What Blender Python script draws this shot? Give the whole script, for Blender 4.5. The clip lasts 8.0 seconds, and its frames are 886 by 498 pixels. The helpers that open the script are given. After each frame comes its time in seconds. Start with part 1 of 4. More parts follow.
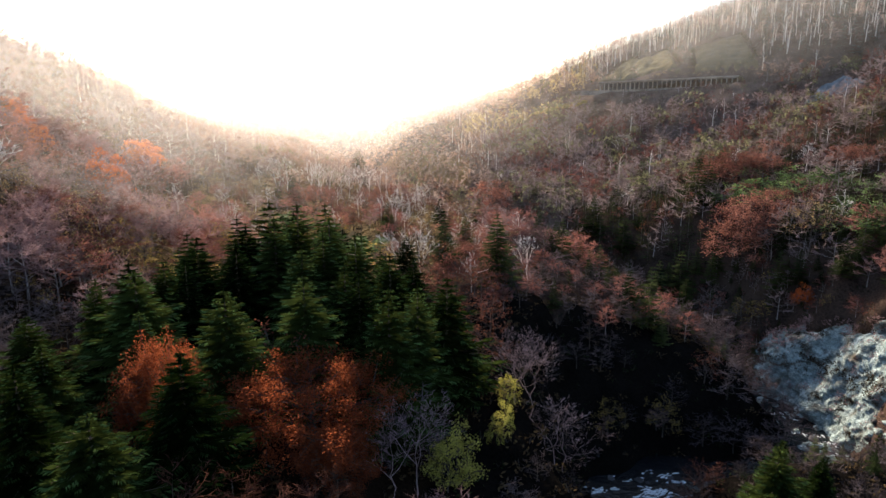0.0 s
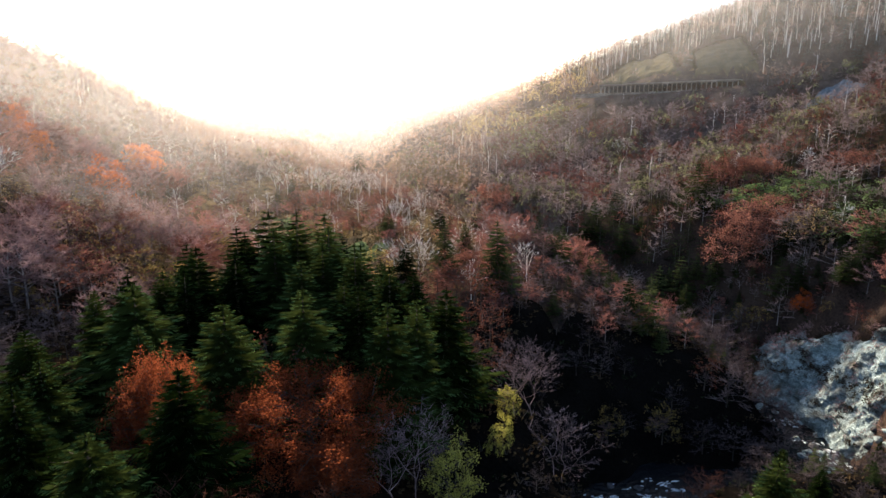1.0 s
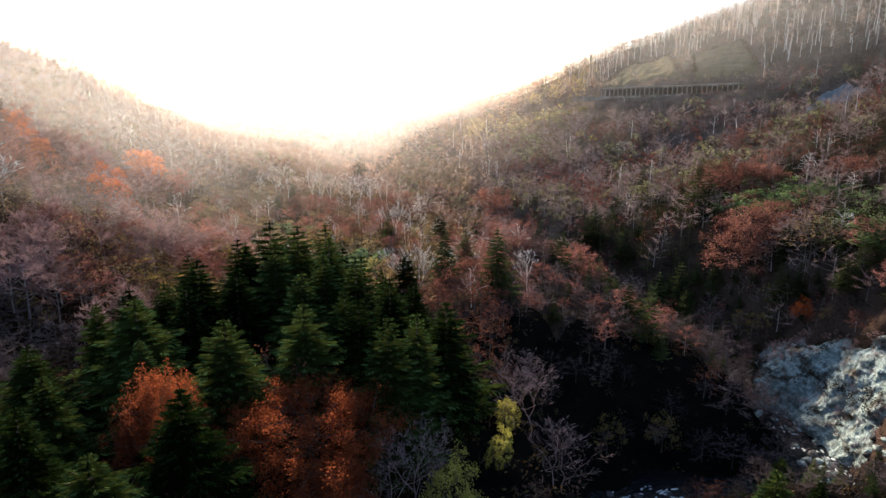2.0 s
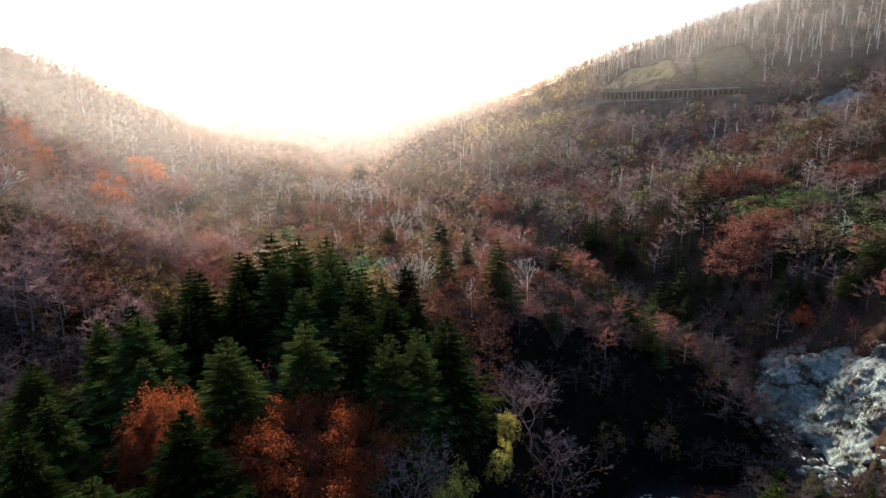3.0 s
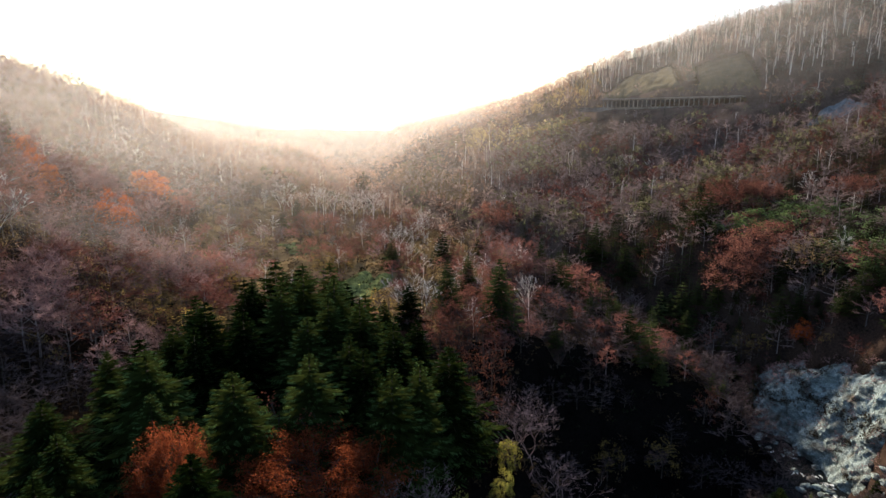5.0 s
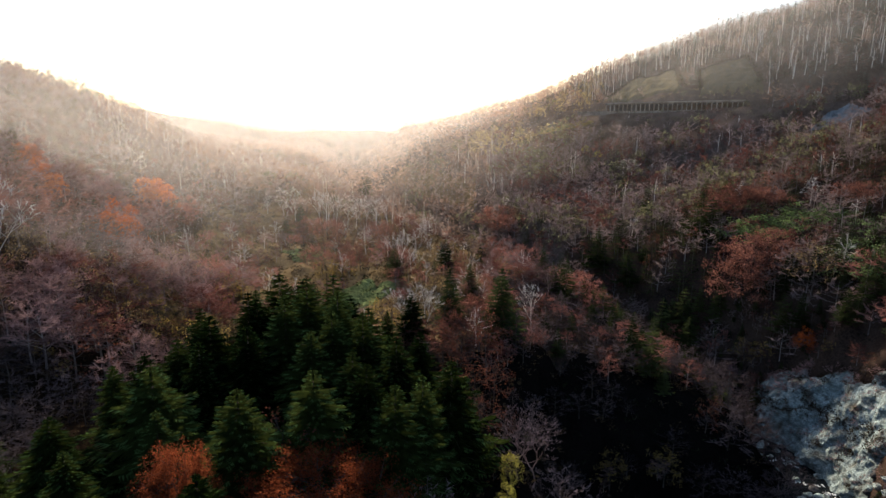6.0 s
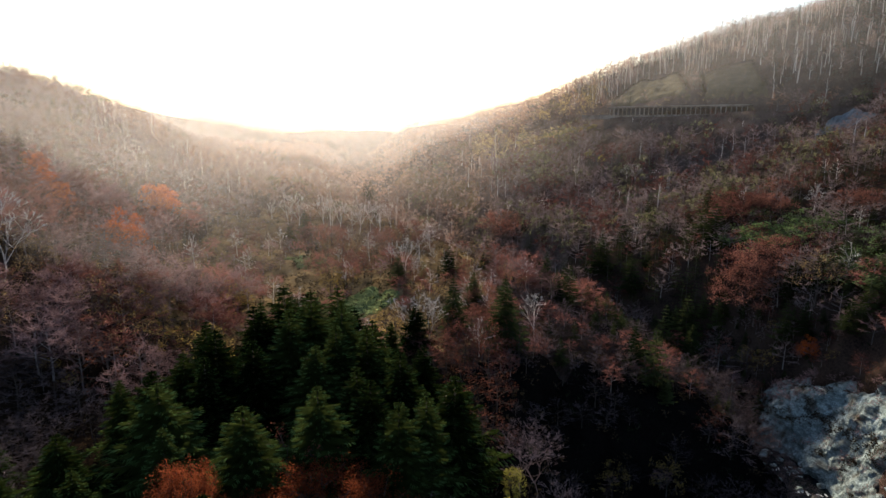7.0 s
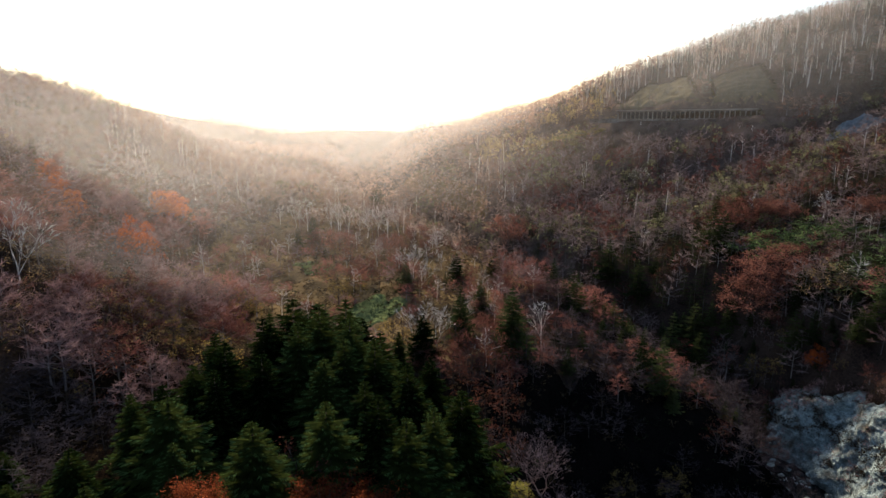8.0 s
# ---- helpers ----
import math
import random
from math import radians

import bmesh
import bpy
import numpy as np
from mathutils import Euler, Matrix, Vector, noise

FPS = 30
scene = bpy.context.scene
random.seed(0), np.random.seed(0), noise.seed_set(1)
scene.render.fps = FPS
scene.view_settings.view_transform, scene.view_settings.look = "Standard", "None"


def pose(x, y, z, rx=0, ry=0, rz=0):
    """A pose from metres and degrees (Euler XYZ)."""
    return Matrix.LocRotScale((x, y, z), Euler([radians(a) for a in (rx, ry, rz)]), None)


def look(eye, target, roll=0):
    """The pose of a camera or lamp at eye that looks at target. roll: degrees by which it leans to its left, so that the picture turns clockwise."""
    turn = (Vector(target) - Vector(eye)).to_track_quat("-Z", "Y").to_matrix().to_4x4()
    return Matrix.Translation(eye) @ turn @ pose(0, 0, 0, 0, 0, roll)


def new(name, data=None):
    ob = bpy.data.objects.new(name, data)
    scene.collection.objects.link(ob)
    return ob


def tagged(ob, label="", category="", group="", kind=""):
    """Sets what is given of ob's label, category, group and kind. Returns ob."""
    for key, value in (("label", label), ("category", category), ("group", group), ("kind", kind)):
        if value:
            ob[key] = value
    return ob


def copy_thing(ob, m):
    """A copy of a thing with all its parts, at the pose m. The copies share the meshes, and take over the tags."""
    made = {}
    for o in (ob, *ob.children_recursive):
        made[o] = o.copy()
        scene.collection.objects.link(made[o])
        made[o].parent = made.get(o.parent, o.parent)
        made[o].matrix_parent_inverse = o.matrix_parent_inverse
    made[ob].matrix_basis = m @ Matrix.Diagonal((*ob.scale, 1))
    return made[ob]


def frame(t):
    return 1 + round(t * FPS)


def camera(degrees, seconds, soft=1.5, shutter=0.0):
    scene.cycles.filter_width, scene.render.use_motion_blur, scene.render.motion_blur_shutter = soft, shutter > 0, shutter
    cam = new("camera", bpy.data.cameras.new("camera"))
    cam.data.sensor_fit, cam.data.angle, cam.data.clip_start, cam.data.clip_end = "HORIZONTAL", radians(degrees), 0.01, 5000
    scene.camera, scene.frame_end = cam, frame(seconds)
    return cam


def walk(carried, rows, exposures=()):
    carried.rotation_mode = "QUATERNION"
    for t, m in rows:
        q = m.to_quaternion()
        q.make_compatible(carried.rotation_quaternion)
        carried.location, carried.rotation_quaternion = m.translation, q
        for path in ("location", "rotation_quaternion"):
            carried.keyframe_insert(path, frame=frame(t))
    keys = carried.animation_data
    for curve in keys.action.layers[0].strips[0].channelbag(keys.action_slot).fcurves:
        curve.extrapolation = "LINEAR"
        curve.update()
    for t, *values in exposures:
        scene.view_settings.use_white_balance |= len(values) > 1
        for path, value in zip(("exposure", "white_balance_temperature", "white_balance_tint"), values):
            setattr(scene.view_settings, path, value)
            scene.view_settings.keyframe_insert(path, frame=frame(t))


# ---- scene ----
cam = camera(72.7, 8.0, soft=1.5)
METRES, EYE, TILT, LEAN, TURN = 18.0, 80.0, -12.0, 0.0, 0.0
ROWS = [
    (0.0, 0.0, 0.0, 0.0, 0.0, 0.0, -0.0),
    (0.5, 0.0041, 0.0092, 0.0421, 0.0, 0.01, -0.04),
    (1.0, 0.0071, 0.0045, 0.0924, 0.03, 0.0, -0.1),
    (1.5, 0.009, -0.0053, 0.1442, 0.05, -0.0, -0.14),
    (3.0, 0.0102, -0.048, 0.3193, 0.16, -0.0, -0.22),
    (3.5, 0.0092, -0.0651, 0.3858, 0.19, -0.01, -0.22),
    (4.0, 0.0079, -0.0819, 0.4528, 0.22, -0.01, -0.23),
    (4.5, 0.0066, -0.0985, 0.5182, 0.25, -0.02, -0.25),
    (6.0, 0.0036, -0.1468, 0.7081, 0.56, -0.01, -0.33),
    (6.5, 0.002, -0.1637, 0.777, 0.73, -0.03, -0.39),
    (7.0, 0.0006, -0.1795, 0.841, 0.88, -0.02, -0.43),
    (7.5, -0.0018, -0.1944, 0.9067, 1.08, -0.04, -0.49),
    (8.0, -0.0041, -0.2114, 0.972, 1.57, -0.05, -0.63),
]
walk(cam, [(t, pose(0, 0, EYE, TILT, LEAN, TURN) @ pose(METRES * x, METRES * y, METRES * z, 90 + pitch, roll, yaw)) for t, x, y, z, yaw, pitch, roll in ROWS],
     [(0.0, 1.86), (4.0, 1.52), (8.0, 1.0)])

# ---- light ----
SUN_AZ, SUN_EL = -13.0, 26.0      # degrees: left of the way ahead, above the horizon
sun_way = Vector((math.sin(radians(SUN_AZ)) * math.cos(radians(SUN_EL)),
                  math.cos(radians(SUN_AZ)) * math.cos(radians(SUN_EL)), math.sin(radians(SUN_EL))))
world = bpy.data.worlds.new("sky")
scene.world = world
world.use_nodes = True
wn = world.node_tree.nodes
sky = wn.new("ShaderNodeTexSky")
sky.sky_type, sky.sun_disc = "NISHITA", False
sky.sun_elevation, sky.sun_rotation = radians(SUN_EL), radians(SUN_AZ)
sky.air_density, sky.dust_density, sky.ozone_density = 1.0, 1.6, 1.0
wn["Background"].inputs["Strength"].default_value = 0.09
world.node_tree.links.new(sky.outputs[0], wn["Background"].inputs["Color"])
sun = new("sun", bpy.data.lights.new("sun", "SUN"))
sun.data.energy, sun.data.angle, sun.data.color = 5.0, radians(0.6), (1.0, 0.82, 0.61)
sun.matrix_world = look(sun_way * 100, (0, 0, 0))


# ---- materials ----
def material(name, dark, light, size=1.0, fine=8.0, rough=0.85, through_light=0.0, spread=0.35, bump=0.0, metal=0.0, shine=0.0):
    """Two colours mixed by noise at two scales and varied from object to object; leaves let light through."""
    m = bpy.data.materials.new(name)
    m.use_nodes = True
    n, l = m.node_tree.nodes, m.node_tree.links
    n.clear()
    out = n.new("ShaderNodeOutputMaterial")
    geo = n.new("ShaderNodeNewGeometry")
    a, b = n.new("ShaderNodeTexNoise"), n.new("ShaderNodeTexNoise")
    a.inputs["Scale"].default_value, b.inputs["Scale"].default_value = 1.0 / size, fine / size
    a.inputs["Detail"].default_value, b.inputs["Detail"].default_value = 3.0, 4.0
    for t in (a, b):
        l.new(geo.outputs["Position"], t.inputs["Vector"])
    add = n.new("ShaderNodeMath")
    add.operation = "ADD"
    l.new(a.outputs["Fac"], add.inputs[0])
    l.new(b.outputs["Fac"], add.inputs[1])
    info = n.new("ShaderNodeObjectInfo")
    more = n.new("ShaderNodeMath")
    more.operation, more.inputs[1].default_value = "MULTIPLY_ADD", spread
    l.new(info.outputs["Random"], more.inputs[0])
    l.new(add.outputs[0], more.inputs[2])
    ramp = n.new("ShaderNodeMapRange")
    ramp.inputs["From Min"].default_value, ramp.inputs["From Max"].default_value = 0.72 + spread / 2, 1.28 + spread / 2
    l.new(more.outputs[0], ramp.inputs["Value"])
    mix = n.new("ShaderNodeMix")
    mix.data_type = "RGBA"
    l.new(ramp.outputs["Result"], mix.inputs["Factor"])
    mix.inputs["A"].default_value, mix.inputs["B"].default_value = (*dark, 1), (*light, 1)
    if through_light:
        d, t, s = n.new("ShaderNodeBsdfDiffuse"), n.new("ShaderNodeBsdfTranslucent"), n.new("ShaderNodeMixShader")
        s.inputs[0].default_value = through_light
        for k in (d, t):
            l.new(mix.outputs["Result"], k.inputs["Color"])
        l.new(d.outputs[0], s.inputs[1])
        l.new(t.outputs[0], s.inputs[2])
        l.new(s.outputs[0], out.inputs["Surface"])
    else:
        p = n.new("ShaderNodeBsdfPrincipled")
        p.inputs["Roughness"].default_value, p.inputs["Metallic"].default_value = rough, metal
        p.inputs["Specular IOR Level"].default_value = shine
        l.new(mix.outputs["Result"], p.inputs["Base Color"])
        if bump:
            bp = n.new("ShaderNodeBump")
            bp.inputs["Distance"].default_value, bp.inputs["Strength"].default_value = bump, 0.8
            l.new(b.outputs["Fac"], bp.inputs["Height"])
            l.new(bp.outputs[0], p.inputs["Normal"])
        l.new(p.outputs[0], out.inputs["Surface"])
    return m


# LITTER is lifted for distant haze; the next three are darkened for shade
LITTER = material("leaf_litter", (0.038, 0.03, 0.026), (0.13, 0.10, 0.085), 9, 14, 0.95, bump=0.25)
SHADED_LITTER = material("shaded_leaf_litter", (0.014, 0.010, 0.009), (0.055, 0.038, 0.03), 8, 14, 0.95, bump=0.25)
SHADED_SOIL = material("shaded_gorge_soil", (0.0015, 0.0015, 0.0015), (0.007, 0.006, 0.0055), 6, 10, 0.95, bump=0.25)
SHADED_NEEDLES = material("shaded_needle_litter", (0.004, 0.0035, 0.003), (0.018, 0.012, 0.008), 5, 12, 0.95, bump=0.2)
GRASS = material("dry_grass", (0.05, 0.046, 0.03), (0.145, 0.13, 0.085), 6, 10, 0.9, bump=0.15)
TAWNY_GRASS = material("tawny_grass", (0.05, 0.037, 0.02), (0.18, 0.135, 0.075), 7, 12, 0.95, bump=0.2)
MEADOW = material("damp_meadow_grass", (0.04, 0.055, 0.025), (0.14, 0.175, 0.075), 5, 12, 0.9, bump=0.15)
BARK = material("grey_bark", (0.03, 0.025, 0.022), (0.10, 0.085, 0.075), 1.5, 6)
ASH_BARK = material("ash_bark", (0.10, 0.088, 0.085), (0.30, 0.27, 0.265), 3, 6)
PALE_BARK = material("birch_bark", (0.55, 0.51, 0.47), (0.85, 0.82, 0.77), 1.2, 7, spread=0.2)
PINK_BARK = material("pinkish_grey_bark", (0.12, 0.085, 0.09), (0.36, 0.27, 0.28), 2, 6)
TWIG = material("bare_twigs", (0.078, 0.050, 0.053), (0.33, 0.218, 0.222), 12, 4, through_light=0.28, spread=0.6)
BROWN_TWIG = material("brown_twigs", (0.08, 0.034, 0.030), (0.31, 0.142, 0.122), 10, 4, through_light=0.4, spread=0.6)
# twig colours lifted to put the haze of distance into the far woods
HAZED_TWIG = material("hazed_twigs", (0.19, 0.145, 0.13), (0.55, 0.44, 0.39), 9, 1.7, through_light=0.5)
HAZED_RUSSET = material("hazed_russet_twigs", (0.17, 0.106, 0.082), (0.49, 0.325, 0.25), 8, 1.7, through_light=0.5)
BLUE_NEEDLE = material("blue_green_needles", (0.05, 0.075, 0.068), (0.17, 0.225, 0.205), 9, 4, through_light=0.3)
SAGE = material("sage_leaves", (0.05, 0.055, 0.032), (0.19, 0.19, 0.11), 7, 2, through_light=0.4)
TAN = material("tan_leaves", (0.07, 0.05, 0.025), (0.30, 0.22, 0.11), 3, 5, through_light=0.45)
MAUVE_TWIG = material("mauve_twigs", (0.06, 0.046, 0.048), (0.23, 0.18, 0.185), 8, 1.8, through_light=0.38)
DARK_TWIG = material("dark_twigs", (0.024, 0.019, 0.022), (0.13, 0.105, 0.115), 6, 5, through_light=0.2, spread=0.6)
BRUSH = material("dull_brush", (0.018, 0.013, 0.009), (0.085, 0.06, 0.032), 5, 6, through_light=0.2)
RUST_TWIG = material("rusty_twigs", (0.075, 0.029, 0.02), (0.20, 0.078, 0.052), 10, 5, through_light=0.3)
DULL_RUSSET = material("dull_russet_twigs", (0.03, 0.014, 0.012), (0.13, 0.062, 0.048), 3, 4, through_light=0.3)
# tips lighter than the inner needles: sky light on the boughs, put in colour
NEEDLE_TIP = material("skylit_fir_needles", (0.014, 0.029, 0.009), (0.088, 0.148, 0.048), 4, 6, through_light=0.35, spread=0.6)
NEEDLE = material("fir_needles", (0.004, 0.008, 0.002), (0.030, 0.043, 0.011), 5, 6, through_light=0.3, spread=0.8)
MID_NEEDLE = material("deep_green_needles", (0.008, 0.015, 0.006), (0.046, 0.064, 0.024), 5, 6, through_light=0.3, spread=0.6)
OLIVE = material("olive_needles", (0.010, 0.017, 0.007), (0.058, 0.072, 0.028), 8, 5, through_light=0.3, spread=0.6)
MAPLE = material("orange_leaves", (0.065, 0.018, 0.010), (0.25, 0.07, 0.029), 1.6, 3, through_light=0.6)
RED = material("red_leaves", (0.28, 0.06, 0.018), (0.70, 0.20, 0.055), 4, 5, through_light=0.4)
BRICK = material("brick_leaves", (0.085, 0.036, 0.03), (0.29, 0.135, 0.105), 4, 5, through_light=0.4)
YELLOW = material("yellow_leaves", (0.14, 0.10, 0.03), (0.42, 0.30, 0.09), 2, 6, through_light=0.4)
LEMON = material("lemon_leaves", (0.20, 0.19, 0.04), (0.55, 0.52, 0.13), 1, 6, through_light=0.45)
# autumn yellow and the glow over the ridge, in one pale colour
STRAW_LEAF = material("straw_leaves", (0.26, 0.19, 0.08), (0.62, 0.50, 0.24), 8, 2, through_light=0.5)
GREEN = material("bamboo_grass", (0.05, 0.085, 0.03), (0.19, 0.265, 0.115), 3, 6, through_light=0.35)
DARK_ROCK = material("dark_rock", (0.02, 0.02, 0.022), (0.09, 0.09, 0.095), 3, 5, 0.8, bump=0.3)
CONCRETE = material("weathered_concrete", (0.12, 0.11, 0.10), (0.30, 0.28, 0.26), 5, 6, 0.85, bump=0.02)
SCREE = material("blue_grey_scree", (0.07, 0.085, 0.10), (0.21, 0.25, 0.285), 2, 5, 0.9, bump=0.4)
# grass colour with the golden glow of the sun mixed in
GLOW_GRASS = material("glow_grass", (0.07, 0.055, 0.022), (0.24, 0.19, 0.085), 3, 8, 0.9, bump=0.15)
FOAM = material("white_water", (0.45, 0.5, 0.55), (0.85, 0.88, 0.9), 0.8, 4, 0.5, bump=0.05)


def rock_material():
    """Pale blue grey broken rock with rusty soil and dark wet stains."""
    m = material("pale_rock", (0.12, 0.165, 0.172), (0.36, 0.46, 0.475), 1.8, 5, 0.85, bump=0.5, shine=0.2)
    n, l = m.node_tree.nodes, m.node_tree.links
    p = [k for k in n if k.type == "BSDF_PRINCIPLED"][0]
    base = p.inputs["Base Color"].links[0].from_socket
    geo, fac = n.new("ShaderNodeNewGeometry"), base
    for scale, lo, hi, tint in ((0.22, 0.5, 0.72, (0.06, 0.048, 0.03)), (0.7, 0.52, 0.72, (0.04, 0.045, 0.048))):
        t, r, x = n.new("ShaderNodeTexNoise"), n.new("ShaderNodeMapRange"), n.new("ShaderNodeMix")
        t.inputs["Scale"].default_value, t.inputs["Detail"].default_value = scale, 6.0
        x.data_type = "RGBA"
        r.inputs["From Min"].default_value, r.inputs["From Max"].default_value = lo, hi
        l.new(geo.outputs["Position"], t.inputs["Vector"])
        l.new(t.outputs["Fac"], r.inputs["Value"])
        l.new(r.outputs["Result"], x.inputs["Factor"])
        l.new(fac, x.inputs["A"])
        x.inputs["B"].default_value = (*tint, 1)
        fac = x.outputs["Result"]
    l.new(fac, p.inputs["Base Color"])
    return m


ROCK = rock_material()


def water_material():
    m = bpy.data.materials.new("river_water")
    m.use_nodes = True
    n, l = m.node_tree.nodes, m.node_tree.links
    p = n["Principled BSDF"]
    p.inputs["Base Color"].default_value, p.inputs["Roughness"].default_value = (0.004, 0.006, 0.008, 1), 0.22
    p.inputs["Specular IOR Level"].default_value = 0.25
    w, bp, geo = n.new("ShaderNodeTexNoise"), n.new("ShaderNodeBump"), n.new("ShaderNodeNewGeometry")
    w.inputs["Scale"].default_value, w.inputs["Detail"].default_value = 0.9, 5.0
    bp.inputs["Distance"].default_value = 0.25
    l.new(geo.outputs["Position"], w.inputs["Vector"])
    l.new(w.outputs["Fac"], bp.inputs["Height"])
    l.new(bp.outputs[0], p.inputs["Normal"])
    return m


WATER = water_material()


# ---- meshes ----
def mesh_of(name, verts, tris, mats, slots=None, smooth=False):
    """A mesh of triangles from arrays."""
    v, f = np.asarray(verts, dtype=np.float32).reshape(-1, 3), np.asarray(tris, dtype=np.int32).reshape(-1, 3)
    me = bpy.data.meshes.new(name)
    me.vertices.add(len(v))
    me.vertices.foreach_set("co", v.ravel())
    me.loops.add(f.size)
    me.loops.foreach_set("vertex_index", f.ravel())
    me.polygons.add(len(f))
    me.polygons.foreach_set("loop_start", np.arange(0, f.size, 3, dtype=np.int32))
    if slots is not None:
        me.polygons.foreach_set("material_index", np.asarray(slots, dtype=np.int32))
    me.polygons.foreach_set("use_smooth", np.full(len(f), smooth))
    for m in mats:
        me.materials.append(m)
    me.update(calc_edges=True)
    return me


def part(name, me, parent, label=""):
    ob = new(name, me)
    ob.parent = parent
    return tagged(ob, label)


class Build:
    """Gathers triangles."""
    def __init__(self):
        # young: faces of the bough tips, painted lighter as if lit by the sky
        self.v, self.f, self.young = [], [], set()

    def tip(self, a, b, c):
        """A triangle of bough tip, in the lighter colour that stands for sky light."""
        self.young.add(len(self.f))
        self.tri(a, b, c)

    def tri(self, a, b, c):
        i = len(self.v)
        self.v += [tuple(a), tuple(b), tuple(c)]
        self.f.append((i, i + 1, i + 2))

    def leaf(self, at, along, side):
        i = len(self.v)
        self.v += [tuple(at), tuple(at + along * 0.5 + side), tuple(at + along), tuple(at + along * 0.5 - side)]
        self.f += [(i, i + 1, i + 2), (i, i + 2, i + 3)]

    def tube(self, pts, rads, sides=4):
        """A bent, tapered tube along pts."""
        i, n = len(self.v), len(pts)
        for k, (p, r) in enumerate(zip(pts, rads)):
            w = (pts[min(k + 1, n - 1)] - pts[max(k - 1, 0)]).normalized()
            a = w.orthogonal().normalized()
            b = w.cross(a)
            for s in range(sides):
                c = 2 * math.pi * s / sides
                self.v.append(tuple(p + (a * math.cos(c) + b * math.sin(c)) * r))
        for k in range(n - 1):
            for s in range(sides):
                t = (s + 1) % sides
                p, q, u, w2 = i + k * sides + s, i + k * sides + t, i + (k + 1) * sides + t, i + (k + 1) * sides + s
                self.f += [(p, q, u), (p, u, w2)]

    def box(self, lo, hi):
        i = len(self.v)
        self.v += [(x, y, z) for z in (lo[2], hi[2]) for y in (lo[1], hi[1]) for x in (lo[0], hi[0])]
        for a, b, c, d in ((0, 2, 3, 1), (4, 5, 7, 6), (0, 1, 5, 4), (2, 6, 7, 3), (0, 4, 6, 2), (1, 3, 7, 5)):
            self.f += [(i + a, i + b, i + c), (i + a, i + c, i + d)]

    def mesh(self, name, mat, smooth=False, tips=None):
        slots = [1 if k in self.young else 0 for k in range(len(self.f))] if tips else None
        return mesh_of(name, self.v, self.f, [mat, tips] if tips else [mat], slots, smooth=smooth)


# ---- lie of the land ----
# cross-sections of the valley: distance ahead, then (across, height)
SECTIONS = [
    (-400, [(-400, 150), (-150, 85), (-60, 48), (0, 38), (60, 30), (110, 34), (170, 60), (400, 150)]),
    (40, [(-400, 150), (-130, 80), (-65, 50), (-30, 42), (0, 36), (25, 28), (90, 14), (115, 34), (170, 60), (400, 150)]),
    (75, [(-400, 150), (-130, 82), (-70, 49), (-40, 44), (-8, 41), (2, 35), (9, 31), (18, 29), (30, 20), (90, 14), (120, 34), (170, 60), (400, 150)]),
    (100, [(-400, 152), (-140, 86), (-82, 60), (-62, 47), (-40, 45), (0, 43), (14, 38), (24, 32), (32, 26), (90, 16), (116, 38), (170, 58), (400, 150)]),
    (150, [(-400, 165), (-160, 103), (-88, 61), (-62, 47), (-20, 45), (8, 44), (24, 38), (42, 31), (65, 22), (100, 20), (118, 40), (160, 54), (400, 150)]),
    (200, [(-400, 168), (-165, 105), (-98, 61), (-62, 48), (-10, 46), (12, 43), (32, 36), (72, 30), (103, 46), (135, 52), (200, 72), (400, 170)]),
    (250, [(-400, 160), (-165, 104), (-100, 64), (-60, 48), (8, 45), (40, 37), (75, 42), (115, 54), (200, 84), (400, 190)]),
    (320, [(-400, 150), (-175, 97), (-140, 77), (-105, 62), (-62, 53), (-20, 50), (20, 48), (60, 50), (109, 60), (150, 74), (195, 95), (300, 160), (400, 200)]),
    (400, [(-400, 138), (-290, 112), (-230, 92), (-185, 71), (-125, 60), (-90, 55), (-62, 54), (-20, 58), (20, 64), (60, 74), (114, 97), (160, 124), (200, 148), (300, 185), (400, 200)]),
    (500, [(-500, 145), (-400, 130), (-300, 108), (-240, 90), (-200, 74), (-150, 62), (-95, 56), (-40, 66), (0, 78), (48, 92), (100, 122), (140, 138), (220, 164), (300, 175), (500, 190)]),
    (700, [(-700, 140), (-500, 126), (-380, 112), (-300, 90), (-250, 74), (-215, 63), (-150, 57), (-110, 56), (-60, 70), (0, 90), (40, 103), (120, 117), (300, 134), (600, 150)]),
    (1050, [(-700, 95), (-400, 82), (-280, 72), (-150, 79), (0, 88), (100, 95), (300, 106), (700, 120)]),
    (1500, [(-900, 40), (0, 30), (900, 50)]),
    (4800, [(-900, 20), (0, 10), (900, 20)]),
]
# the river, from below the viewpoint up the valley
RIVER = [(26, -400), (36, 40), (37, 96), (39, 116), (52, 122), (70, 121), (88, 127), (96, 142), (93, 166), (78, 198), (44, 236),
         (12, 282), (-14, 330), (-44, 400), (-78, 520), (-110, 720), (-150, 1050), (-200, 1600)]
WATER_Z = 1.5


def river_distance(x, y):
    best = np.full(np.shape(x), 1e9)
    for (ax, ay), (bx, by) in zip(RIVER, RIVER[1:]):
        ux, uy = bx - ax, by - ay
        t = np.clip(((x - ax) * ux + (y - ay) * uy) / (ux * ux + uy * uy), 0, 1)
        best = np.minimum(best, np.hypot(x - ax - t * ux, y - ay - t * uy))
    return best


